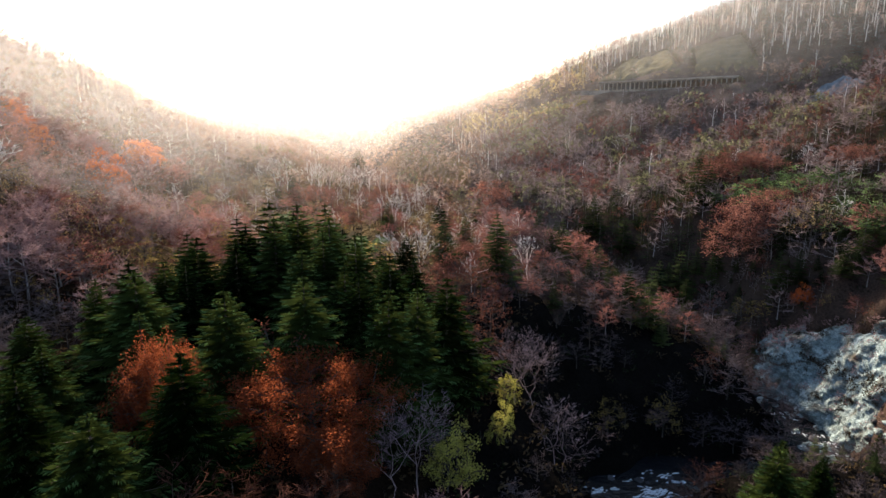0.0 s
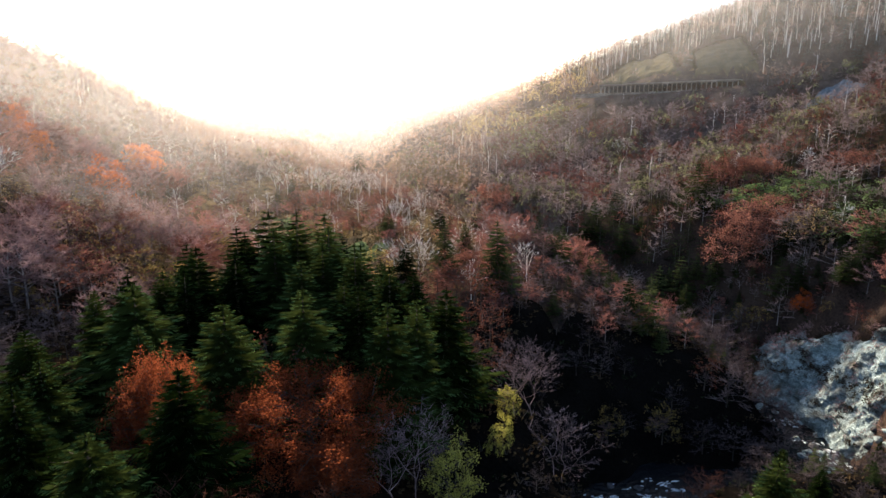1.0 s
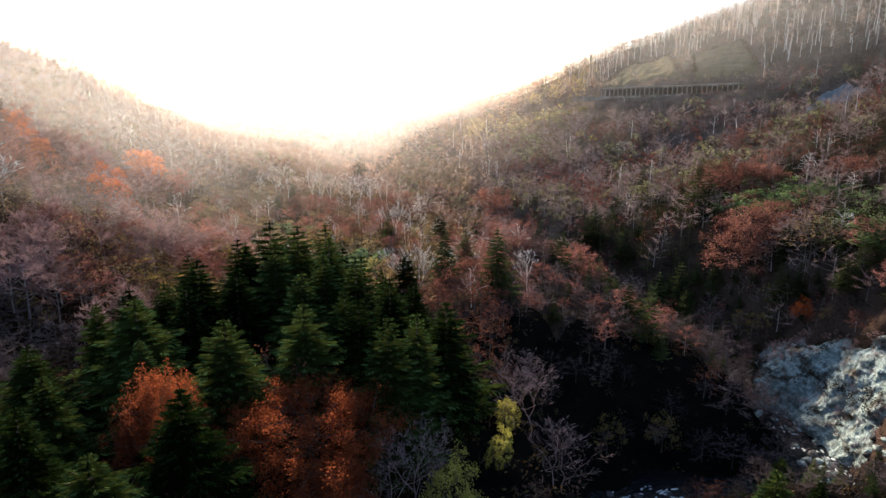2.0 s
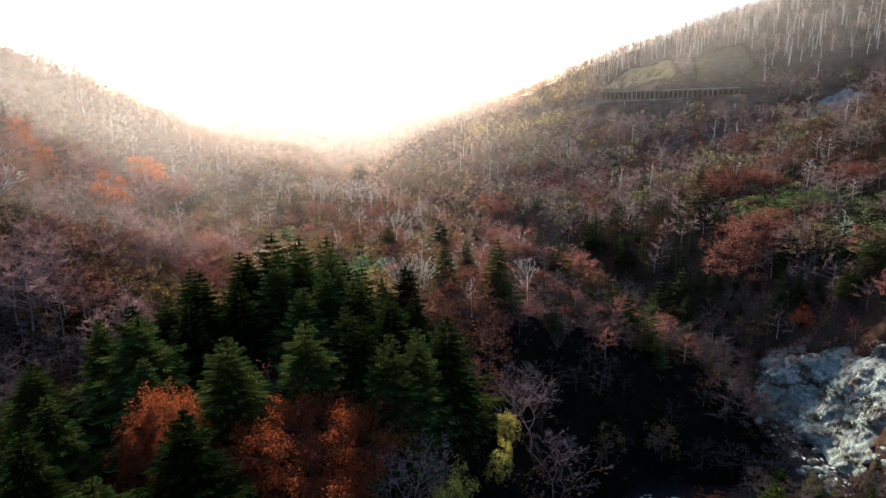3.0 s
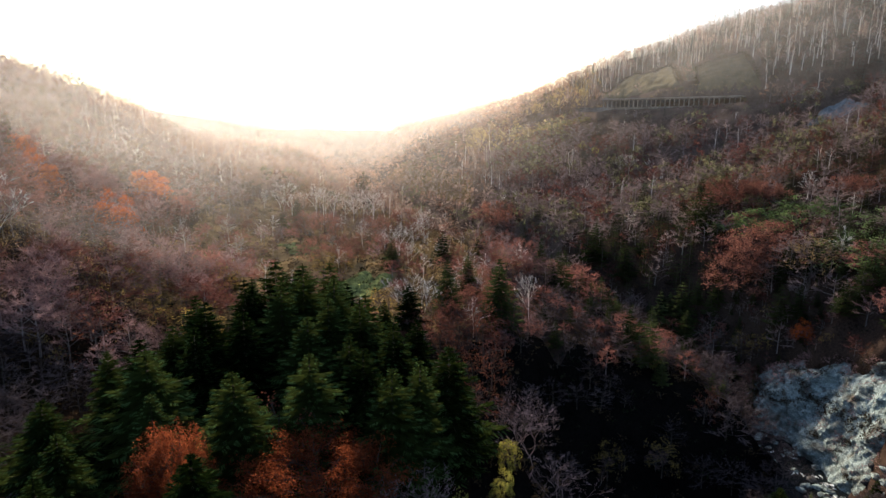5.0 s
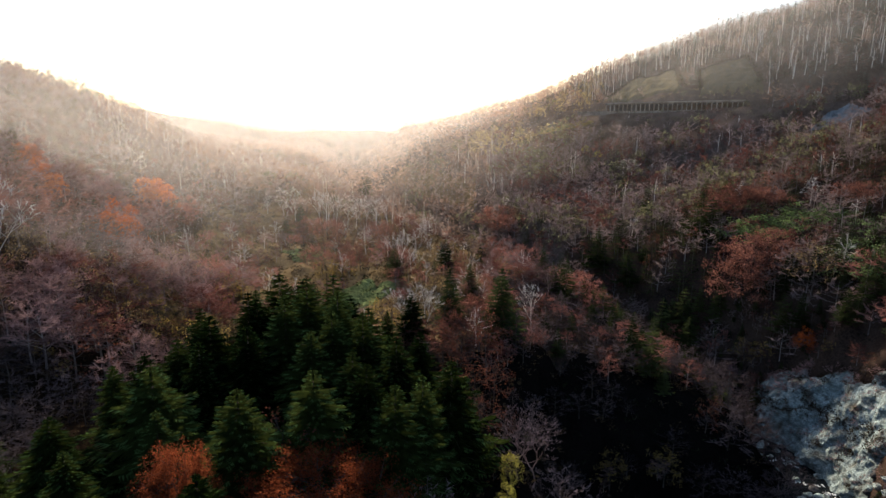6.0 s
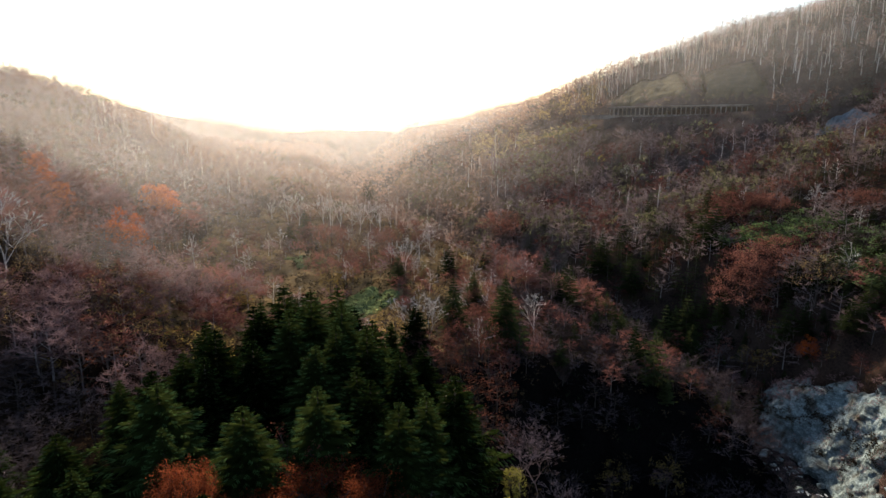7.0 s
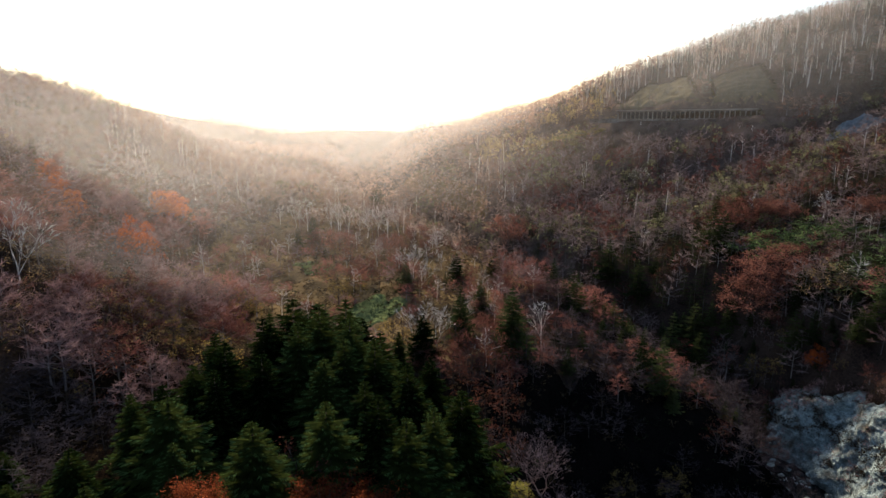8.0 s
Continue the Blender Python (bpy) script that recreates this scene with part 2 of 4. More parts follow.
def lumps(x, y, size, seed):
    """Smooth, repeatable bumps from a few crossed waves."""
    r = np.random.RandomState(seed)
    total = np.zeros(np.shape(x))
    for k in range(9):
        a, f, p = r.uniform(0, 6.28), r.uniform(0.6, 1.7) / size, r.uniform(0, 6.28)
        total += np.sin((x * math.cos(a) + y * math.sin(a)) * 6.28 * f + p)
    return total / 4.2


GX, GY = np.arange(-900, 901, 6.0), np.arange(-400, 4801, 6.0)


def base_grid():
    cols = [np.interp(GX, [p[0] for p in row], [p[1] for p in row]) for _, row in SECTIONS]
    ys = np.array([s[0] for s in SECTIONS], dtype=float)
    table = np.array(cols)
    k = np.clip(np.searchsorted(ys, GY, side="right") - 1, 0, len(ys) - 2)
    t = (GY - ys[k]) / (ys[k + 1] - ys[k])
    grid = table[k] * (1 - t)[:, None] + table[k + 1] * t[:, None]
    for _ in range(2):
        p = np.pad(grid, 1, mode="edge")
        grid = (p[:-2, 1:-1] + p[2:, 1:-1] + p[1:-1, :-2] + p[1:-1, 2:] + 4 * grid) / 8
    return grid


BASE = base_grid()


def bed_rise(y):
    """The bed climbs steeply above the bend, then gently up the valley."""
    return np.clip((y - 173) / 40, 0, 1) * 17 + np.clip((y - 250) / 250, 0, 1) * 10


def land(x, y):
    """Height of the ground."""
    x, y = np.asarray(x, dtype=float), np.asarray(y, dtype=float)
    fx, fy = np.clip((x - GX[0]) / 6.0, 0, len(GX) - 1.001), np.clip((y - GY[0]) / 6.0, 0, len(GY) - 1.001)
    i, j = fx.astype(int), fy.astype(int)
    u, v = fx - i, fy - j
    h = (BASE[j, i] * (1 - u) + BASE[j, i + 1] * u) * (1 - v) + (BASE[j + 1, i] * (1 - u) + BASE[j + 1, i + 1] * u) * v
    h = h + lumps(x, y, 45, 3) * 1.6 + lumps(x, y, 13, 4) * 0.6 + lumps(x, y, 210, 7) * 4.0 * np.clip((y - 650) / 250, 0, 1)
    d = river_distance(x, y) + lumps(x, y, 20, 5) * 1.8
    rise = bed_rise(y)
    steep = 1.25 - 0.35 * np.clip((y - 250) / 100, 0, 1) + 1.4 * np.clip((x - 90) / 12, 0, 1) * np.clip((205 - y) / 40, 0, 1)
    steep = steep + 0.9 * np.clip((30 - x) / 8, 0, 1) * np.clip((148 - y) / 10, 0, 1)
    gorge = WATER_Z - 1.2 + rise + np.clip(d - 7.0, 0, None) * steep + lumps(x, y, 9, 6) * 0.8
    k = np.clip(0.5 + 0.5 * (h - gorge) / 4.0, 0, 1)
    h = h * (1 - k) + gorge * k - 4.0 * k * (1 - k)
    # a road bench cut into the far hillside
    s = x * 0.6 + y * 0.8
    road = 98.6 + np.minimum(0, (x - 108) * 0.16) + np.clip(x - 130, 0, 60) * 0.04
    w = np.clip(1.9 - np.abs(s - 392) / 4.5, 0, 1) * np.clip((x - 85) / 20, 0, 1) * np.clip((270 - x) / 20, 0, 1)
    return h * (1 - w) + road * w


def ground_z(x, y):
    return float(land(x, y))


def graded(stops):
    out = [stops[0][0]]
    for (a, step), (b, _) in zip(stops, stops[1:]):
        n = max(1, int(round((b - a) / step)))
        out += [a + (b - a) * (i + 1) / n for i in range(n)]
    return np.array(out)


def sheet(xs, ys, zs):
    """Vertices and triangles of a grid; arrays are rows of ys by columns of xs."""
    rows, cols = zs.shape
    v = np.stack([xs, ys, zs], axis=-1).reshape(-1, 3)
    q = (np.arange(rows - 1)[:, None] * cols + np.arange(cols - 1)[None, :]).ravel()
    f = np.concatenate([np.stack([q, q + 1, q + cols + 1], 1), np.stack([q, q + cols + 1, q + cols], 1)])
    return v, f


def make_ground():
    xs = graded([(-900, 40), (-320, 9), (-130, 3.0), (-60, 2.0), (140, 4), (330, 30), (900, 1)])
    ys = graded([(-400, 40), (10, 3.0), (60, 2.0), (215, 3.5), (560, 14), (1200, 80), (4800, 1)])
    X, Y = np.meshgrid(xs, ys)
    v, f = sheet(X, Y, land(X, Y))
    c = v[f].mean(axis=1)
    # wet, firs, shady: floors of gorge, stand and near slopes coloured for their shade
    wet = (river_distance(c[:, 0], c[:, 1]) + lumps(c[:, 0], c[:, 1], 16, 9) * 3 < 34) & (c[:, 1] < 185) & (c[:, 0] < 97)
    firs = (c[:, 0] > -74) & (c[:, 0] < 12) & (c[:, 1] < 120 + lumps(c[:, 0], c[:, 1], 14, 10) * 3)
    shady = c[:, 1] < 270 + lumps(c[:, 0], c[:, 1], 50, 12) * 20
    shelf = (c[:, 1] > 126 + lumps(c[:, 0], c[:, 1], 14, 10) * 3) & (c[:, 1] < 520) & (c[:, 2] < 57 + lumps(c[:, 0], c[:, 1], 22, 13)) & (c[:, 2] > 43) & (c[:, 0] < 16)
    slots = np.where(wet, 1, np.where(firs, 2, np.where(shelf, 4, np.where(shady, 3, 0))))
    tagged(new("ground", mesh_of("ground", v, f, [LITTER, SHADED_SOIL, SHADED_NEEDLES, SHADED_LITTER, TAWNY_GRASS], slots, smooth=True)),
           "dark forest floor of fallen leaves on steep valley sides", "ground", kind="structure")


make_ground()


def make_river():
    b = Build()
    left, right = [], []
    pts = [Vector((x, y, 0)) for x, y in RIVER]
    for k, p in enumerate(pts):
        w = (pts[min(k + 1, len(pts) - 1)] - pts[max(k - 1, 0)]).normalized()
        s = Vector((w.y, -w.x, 0)) * 12
        z = WATER_Z + float(bed_rise(p.y))
        left.append((p.x - s.x, p.y - s.y, z))
        right.append((p.x + s.x, p.y + s.y, z))
    for k in range(8):
        b.tri(left[k], right[k], right[k + 1])
        b.tri(left[k], right[k + 1], left[k + 1])
    tagged(new("water", b.mesh("water", WATER)), "dark mountain river running over rapids in a gorge", "river", kind="structure")


make_river()


# ---- trees ----
def ray(rng, lift):
    a = rng.uniform(0, 2 * math.pi)
    return Vector((math.cos(a) * math.cos(lift), math.sin(a) * math.cos(lift), math.sin(lift)))


def skeleton_of_tree(rng, height, spread, limbs, subs, first=0.4, stem=0.014, sides=4, lean=0.04, plain=False):
    """Trunk and limbs as tubes that reach out to a dome; returns them and the places where twigs or leaves grow: (at, way, size)."""
    wood, ends = Build(), []
    radius = height * spread
    bend = Vector((rng.uniform(-lean, lean), rng.uniform(-lean, lean), 0)) * height
    def on_trunk(t):
        return Vector((math.sin(t * 4) * 0.012 * height, math.cos(t * 3) * 0.01 * height, t * height * 0.9 - 0.4)) + bend * t * t
    ts = [0, 0.5, 1.0] if plain else [0, 0.12, 0.3, 0.5, 0.7, 0.86, 1.0]
    wood.tube([on_trunk(t) for t in ts], [height * stem * (1.25 - 1.18 * t) for t in ts], 3 if plain else sides + 1)
    for i in range(limbs):
        k = (i + rng.random()) / limbs
        rise = min(-0.12 + 1.1 * k, 0.97)
        az = i * 2.4 + rng.uniform(-0.5, 0.5)
        flat = math.sqrt(1 - rise * rise)
        far_end = Vector((math.cos(az) * flat * radius, math.sin(az) * flat * radius, (rise * (1 - first) * 0.93) * height))
        far_end = far_end * rng.uniform(0.72, 1.06) + Vector((0, 0, first * height)) + bend * k
        start = on_trunk(min(first * 0.75 + (0.92 - first * 0.75) * k * 0.85, 0.95))
        span = (far_end - start).length
        mid = start.lerp(far_end, 0.5) + Vector((rng.uniform(-.1, .1), rng.uniform(-.1, .1), 0.12)) * span
        pts = [start * (1 - u) ** 2 + mid * (2 * u * (1 - u)) + far_end * u * u for u in (0, 0.33, 0.67, 1)]
        r = height * stem * (0.5 - 0.3 * k)
        if plain:
            w = (far_end - start).cross(ray(rng, 0.3)).normalized() * r
            wood.tri(start - w, start + w, far_end)
        else:
            wood.tube(pts, [r, r * 0.7, r * 0.45, r * 0.15], 3)
        d = (pts[3] - pts[2]).normalized()
        for j in range(subs):
            u = 0.35 + 0.65 * (j + rng.random()) / subs
            q = min(int(u * 3), 2)
            at = pts[q].lerp(pts[q + 1], u * 3 - q)
            way2 = (d + ray(rng, rng.uniform(-0.5, 0.9)) * 1.1).normalized()
            ends.append((at, way2, radius * rng.uniform(0.26, 0.46)))
    return wood, ends


def twigs_on(b, rng, ends, count, width, reach=1.0):
    """A branchlet and a spray of fine twigs at each end."""
    for at, way, size in ends:
        tip = at + way * size
        s = way.cross(ray(rng, 0.3)).normalized() * width * 0.8
        b.tri(at - s, at + s, tip)
        for k in range(count):
            p = at.lerp(tip, rng.uniform(0.1, 1.0))
            w = (way * 0.55 + ray(rng, rng.uniform(-0.5, 1.1))).normalized() * size * reach * rng.uniform(0.4, 0.95)
            s = w.cross(ray(rng, 0.3)).normalized() * width * 0.5
            b.tri(p - s, p + s, p + w)


def leaves_on(b, rng, ends, count, size, reach=0.6):
    for at, way, length in ends:
        c = at + way * length * 0.8
        for k in range(count):
            p = c + ray(rng, rng.uniform(-1.2, 1.4)) * length * reach * rng.random() ** 0.5
            w = ray(rng, rng.uniform(-0.9, 0.7)) * size * rng.uniform(0.6, 1.3)
            s = w.cross(ray(rng, 0.4)).normalized() * size * rng.uniform(0.25, 0.5)
            if size < 0.2:
                b.tri(p - s, p + s, p + w)
            else:
                b.leaf(p, w, s)


def bare_tree(seed, height, spread=0.40, limbs=14, subs=6, twigs=10, width=0.075, first=0.42, stem=0.012, plain=False, reach=1.0):
    rng = random.Random(seed)
    wood, ends = skeleton_of_tree(rng, height, spread, limbs, subs, first, stem, plain=plain)
    crown = Build()
    twigs_on(crown, rng, ends, twigs, width, reach)
    return wood, crown


def leafy_tree(seed, height, spread=0.4, limbs=12, subs=6, leaves=16, size=0.3, first=0.36, stem=0.016, plain=False, reach=0.55):
    rng = random.Random(seed)
    wood, ends = skeleton_of_tree(rng, height, spread, limbs, subs, first, stem, plain=plain)
    crown = Build()
    if not plain:
        twigs_on(wood, rng, ends, 1, 0.06)
    leaves_on(crown, rng, ends, leaves, size, reach)
    return wood, crown


def forked_tree(seed, height, wide=0.5, levels=4, stem=0.012, crook=0.12, rise=0.35, width=0.05):
    """A tree that forks again and again into rising, slightly crooked limbs."""
    rng = random.Random(seed)
    wood, crown = Build(), Build()
    def grow(p, d, length, r, level):
        bend = ray(rng, rng.uniform(-0.6, 0.6)) * length * crook
        mid, tip = p + d * length * 0.5 + bend, p + d * length
        (wood if level > 0 else crown).tube([p, mid, tip], [r, r * 0.8, r * 0.6], 4 if level > 2 else 3)
        if level == 0:
            for k in range(4):
                at = p.lerp(tip, rng.uniform(0.4, 1.0))
                w = (d + ray(rng, rng.uniform(-0.4, 0.9)) * 0.8).normalized() * length * rng.uniform(0.4, 0.8)
                side = w.cross(ray(rng, 0.3)).normalized() * width * 0.5
                crown.tri(at - side, at + side, at + w)
            return
        turn = rng.uniform(0, 6.28)
        for k in range(3 if level > 1 else 2):
            a = turn + k * 2.1 + rng.uniform(-0.4, 0.4)
            out = Vector((math.cos(a), math.sin(a), 0.15))
            way2 = (d + out * wide * (rng.uniform(0.8, 1.5) if k else 0.25) + Vector((0, 0, rise * 0.4))).normalized()
            grow(mid.lerp(tip, rng.uniform(0.3, 1.0)) if k else tip, way2, length * rng.uniform(0.62, 0.82), r * 0.58, level - 1)
    grow(Vector((0, 0, -0.4)), Vector((rng.uniform(-.08, .08), rng.uniform(-.08, .08), 1)).normalized(), height * 0.36, height * stem, levels)
    top = max(v[2] for v in wood.v + crown.v)
    for b in (wood, crown):
        b.v = [(x, y, z * height / top) for x, y, z in b.v]
    return wood, crown


def conifer(seed, height, radius, levels=26, arms=7, shoots=7, first=0.08):
    """A fir: whorls of arms that droop and turn up at their tips, with flat sprays of needles on both sides."""
    rng = random.Random(seed)
    wood, crown = Build(), Build()
    wood.tube([Vector((0, 0, -0.4)), Vector((0.03, 0, height * 0.5)), Vector((0, 0, height * 0.97))],
              [height * 0.014, height * 0.009, 0.02], 5)
    for i in range(levels):
        t = first + (0.985 - first) * i / (levels - 1)
        z = height * t
        reach = radius * (1 - t) ** 0.8 * (0.86 + 0.14 * math.sin(i * 2.1)) + 0.12
        n = arms if t < 0.85 else 5
        for j in range(n):
            az = i * 1.7 + j * 2 * math.pi / n + rng.uniform(-0.3, 0.3)
            out = Vector((math.cos(az), math.sin(az), 0))
            side = Vector((-out.y, out.x, 0))
            r = reach * rng.uniform(0.7, 1.15)
            lift = rng.uniform(-0.05, 0.16) + 0.45 * max(0, t - 0.6)
            droop = rng.uniform(0.22, 0.42)
            z0 = z + rng.uniform(-0.9, 0.9) * (1 - t) * height / levels
            def arm(u):
                return out * (r * u) + Vector((0, 0, z0 + r * (lift * u - droop * u * u + 0.22 * u ** 4)))
            if shoots > 5:
                wood.tube([arm(0), arm(0.5), arm(0.9)], [0.035, 0.022, 0.008], 3)
            for k in range(shoots):
                u = 0.12 + 0.88 * (k + rng.random() * 0.6) / shoots
                p = arm(min(u, 1.0))
                wide = r * 0.32 * (1.15 - u) ** 0.6 + 0.16
                for sgn in (-1, 1):
                    tip = p + side * (sgn * wide) + out * (wide * 0.75) + Vector((0, 0, -wide * rng.uniform(0.1, 0.4)))
                    w = out * (wide * (0.27 if shoots > 5 else 0.4))
                    # outer sprays get the sky-lit tip colour
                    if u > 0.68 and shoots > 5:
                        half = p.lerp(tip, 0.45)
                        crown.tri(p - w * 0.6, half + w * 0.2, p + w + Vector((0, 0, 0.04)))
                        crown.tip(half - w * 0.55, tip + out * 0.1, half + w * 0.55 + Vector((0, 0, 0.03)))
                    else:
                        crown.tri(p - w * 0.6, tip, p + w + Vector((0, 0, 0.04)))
            e = arm(1.0)
            crown.leaf(arm(0.72), e - arm(0.72) + out * 0.25, side * (r * 0.09 + 0.05))
    top = Vector((0, 0, height * 0.93))
    for j in range(5):
        a = j * 1.26
        crown.tri(top + Vector((math.cos(a) * 0.13, math.sin(a) * 0.13, 0)), top - Vector((math.cos(a) * 0.13, math.sin(a) * 0.13, 0)), Vector((0, 0, height * 1.03)))
    return wood, crown


class Kind:
    """A sort of tree: a few grown shapes of a known height, planted as things or joined into a wood."""
    def __init__(self, name, label, category, bark, leaf, shapes, crown_name="crown", tips=None):
        self.name, self.label, self.category, self.bark, self.leaf, self.crown_name = name, label, category, bark, leaf, crown_name
        self.shapes = shapes                      # (height, (wood, crown))
        self.first, self.tips = {}, tips

    def plant(self, x, y, height, which=0, turn=0.0, wide=1.0, label="", group="", lean=0.0):
        h, (wood, crown) = self.shapes[which % len(self.shapes)]
        s = height / h
        m = pose(x, y, ground_z(x, y) - 0.1, 0, lean, turn) @ Matrix.Diagonal((s * wide, s * wide, s, 1))
        k = which % len(self.shapes)
        if k not in self.first:
            ob = new(self.name)
            tagged(ob, self.label, self.category, group or "trees of the valley")
            part("trunk", wood.mesh("trunk", self.bark, smooth=True), ob)
            part(self.crown_name, crown.mesh(self.crown_name, self.leaf, tips=self.tips), ob)
            self.first[k] = ob
            ob.matrix_basis = m
        else:
            src = self.first[k]
            keep = src.matrix_basis.copy()
            src.matrix_basis = Matrix.Identity(4)
            ob = copy_thing(src, m)
            src.matrix_basis = keep
        if label:
            tagged(ob, label)
        return ob

    def wood(self, name, label, category, spots):
        """spots: rows of x, y, height. One joined mesh."""
        rng = random.Random(name)
        vs, fs, ss, base = [], [], [], 0
        arrays = []
        for h, (wood, crown) in self.shapes:
            a, b = np.array(wood.v), np.array(crown.v)
            f = np.concatenate([np.array(wood.f), np.array(crown.f) + len(a)])
            slot = np.concatenate([np.zeros(len(wood.f)), np.ones(len(crown.f))])
            arrays.append((h, np.concatenate([a, b]), f, slot))
        for x, y, height, *foot in spots:
            h, v, f, slot = arrays[rng.randrange(len(arrays))]
            s, a, w = height / h, rng.uniform(0, 6.28), rng.uniform(0.85, 1.2)
            c, d = math.cos(a) * s * w, math.sin(a) * s * w
            vs.append(np.stack([v[:, 0] * c - v[:, 1] * d + x, v[:, 0] * d + v[:, 1] * c + y, v[:, 2] * s + (foot[0] if foot else ground_z(x, y)) - 0.1], 1))
            fs.append(f + base)
            ss.append(slot)
            base += len(v)
        if not vs:
            return
        ob = new(name, mesh_of(name, np.concatenate(vs), np.concatenate(fs), [self.bark, self.leaf], np.concatenate(ss)))
        tagged(ob, label, category, kind="stuff")


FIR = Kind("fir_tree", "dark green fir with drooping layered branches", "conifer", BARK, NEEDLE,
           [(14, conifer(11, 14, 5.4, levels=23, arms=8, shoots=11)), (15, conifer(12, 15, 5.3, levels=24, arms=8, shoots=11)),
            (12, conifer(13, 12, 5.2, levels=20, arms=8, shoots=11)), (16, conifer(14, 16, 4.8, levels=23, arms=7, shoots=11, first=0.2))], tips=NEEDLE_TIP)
OLIVE_FIR = Kind("olive_fir_tree", "olive green fir standing among bare trees", "conifer", BARK, OLIVE,
                 [(13, conifer(21, 13, 4.8, 15, 6, 5)), (14, conifer(22, 14, 4.4, 16, 6, 5, first=0.2))])
LONE_FIR = Kind("lone_fir_tree", "lone dark fir rising out of bare woods", "conifer", BARK, MID_NEEDLE,
                [(13, conifer(15, 13, 4.8, levels=20, arms=8, shoots=8)), (14, conifer(16, 14, 4.4, levels=21, arms=8, shoots=8))])
BARE = Kind("bare_tree", "leafless deciduous tree with grey mauve twigs", "tree", ASH_BARK, TWIG,
            [(11, bare_tree(31, 11)), (12, bare_tree(32, 12, 0.36)), (10, bare_tree(33, 10, 0.46)), (12, bare_tree(34, 12, 0.38, first=0.52))])
BROWN = Kind("brown_bare_tree", "leafless tree with reddish brown twigs", "tree", ASH_BARK, BROWN_TWIG,
             [(10, bare_tree(35, 10, 0.46)), (11, bare_tree(36, 11, 0.42)), (9, bare_tree(37, 9, 0.52))])
RUSTY = Kind("rusty_tree", "small tree with rust brown withered foliage", "tree", BARK, RUST_TWIG,
             [(8, leafy_tree(41, 8, 0.46, 9, 5, 8, 0.24)), (9, leafy_tree(42, 9, 0.40, 9, 5, 8, 0.24))])
LONE_BIRCH = Kind("white_birch_tree", "lone white birch with a forked bare crown", "tree", PALE_BARK, PALE_BARK,
                  [(13, forked_tree(55, 13, 0.6, 4, 0.009, 0.06, width=0.08)), (14, forked_tree(56, 14, 0.5, 4, 0.0085, 0.06, width=0.08)), (12, forked_tree(57, 12, 0.7, 4, 0.009, 0.07, width=0.08))])
BIRCH = Kind("birch_tree", "bare white birch with a slender pale trunk", "tree", PALE_BARK, PALE_BARK,
             [(14, bare_tree(51, 14, 0.26, 12, 4, 4, 0.06, 0.4, 0.010)), (13, bare_tree(52, 13, 0.32, 12, 4, 4, 0.06, 0.45, 0.011))])
CROOKED = Kind("crooked_tree", "crooked bare tree with spreading pinkish grey limbs", "tree", PINK_BARK, PINK_BARK,
               [(9, forked_tree(58, 9, 0.8, 5, 0.0075, 0.12, 0.1, 0.035)), (8, forked_tree(59, 8, 0.95, 5, 0.0075, 0.14, 0.0, 0.035))])
ORANGE = Kind("maple_tree", "broad maple in full orange brown autumn leaf", "tree", BARK, MAPLE,
              [(12, leafy_tree(61, 12, 0.62, 40, 9, 110, 0.17, 0.45, reach=0.42)), (11, leafy_tree(62, 11, 0.60, 36, 9, 110, 0.17, 0.45, reach=0.42))])
TAWNY = Kind("tan_tree", "small tree with thin tan withered leaves", "tree", BARK, TAN,
             [(9, leafy_tree(66, 9, 0.4, 11, 5, 7, 0.2, 0.4)), (8, leafy_tree(67, 8, 0.44, 11, 5, 7, 0.2, 0.4))])
SCRUB = Kind("scrub_tree", "dark leafless scrub tree with crooked grey branches", "tree", BARK, DARK_TWIG,
             [(9, bare_tree(63, 9, 0.5, 15, 6, 11, 0.055, 0.3, 0.014, reach=0.62)), (8, bare_tree(64, 8, 0.52, 15, 6, 11, 0.055, 0.25, 0.014, reach=0.62)),
              (10, bare_tree(65, 10, 0.42, 15, 6, 11, 0.055, 0.4, 0.012, reach=0.62))])
RUSSET_SHRUB = Kind("russet_shrub", "dull russet leafless shrub with fine upright twigs", "shrub", BARK, DULL_RUSSET,
                    [(6, bare_tree(68, 6, 0.42, 16, 6, 9, 0.03, 0.3, 0.009, reach=0.8)), (5, bare_tree(69, 5, 0.5, 16, 6, 9, 0.03, 0.25, 0.009, reach=0.8))])
CRIMSON = Kind("red_maple_tree", "maple with bright red orange autumn leaves", "tree", BARK, RED,
               [(9, leafy_tree(71, 9, 0.5, 20, 7, 30, 0.27, 0.3)), (10, leafy_tree(72, 10, 0.46, 20, 7, 30, 0.27, 0.3))])
BRICK_TREE = Kind("brick_red_tree", "broad tree with dull brick red leaves on the hillside", "tree", BARK, BRICK,
                  [(9, leafy_tree(73, 9, 0.6, 16, 6, 30, 0.26)), (8, leafy_tree(74, 8, 0.62, 16, 6, 30, 0.26))])
GOLD = Kind("yellow_tree", "small tree with thin yellow leaves", "tree", BARK, YELLOW,
            [(8, leafy_tree(81, 8, 0.38, 11, 5, 11, 0.2)), (7, leafy_tree(82, 7, 0.44, 11, 5, 11, 0.2))])
LEMON_BUSH = Kind("yellow_bush", "lemon yellow leafy bush on the brink of the gorge", "bush", BARK, LEMON,
                  [(6, leafy_tree(83, 6, 0.4, 14, 6, 24, 0.17, 0.25)), (5, leafy_tree(84, 5, 0.46, 14, 6, 24, 0.17, 0.2))])
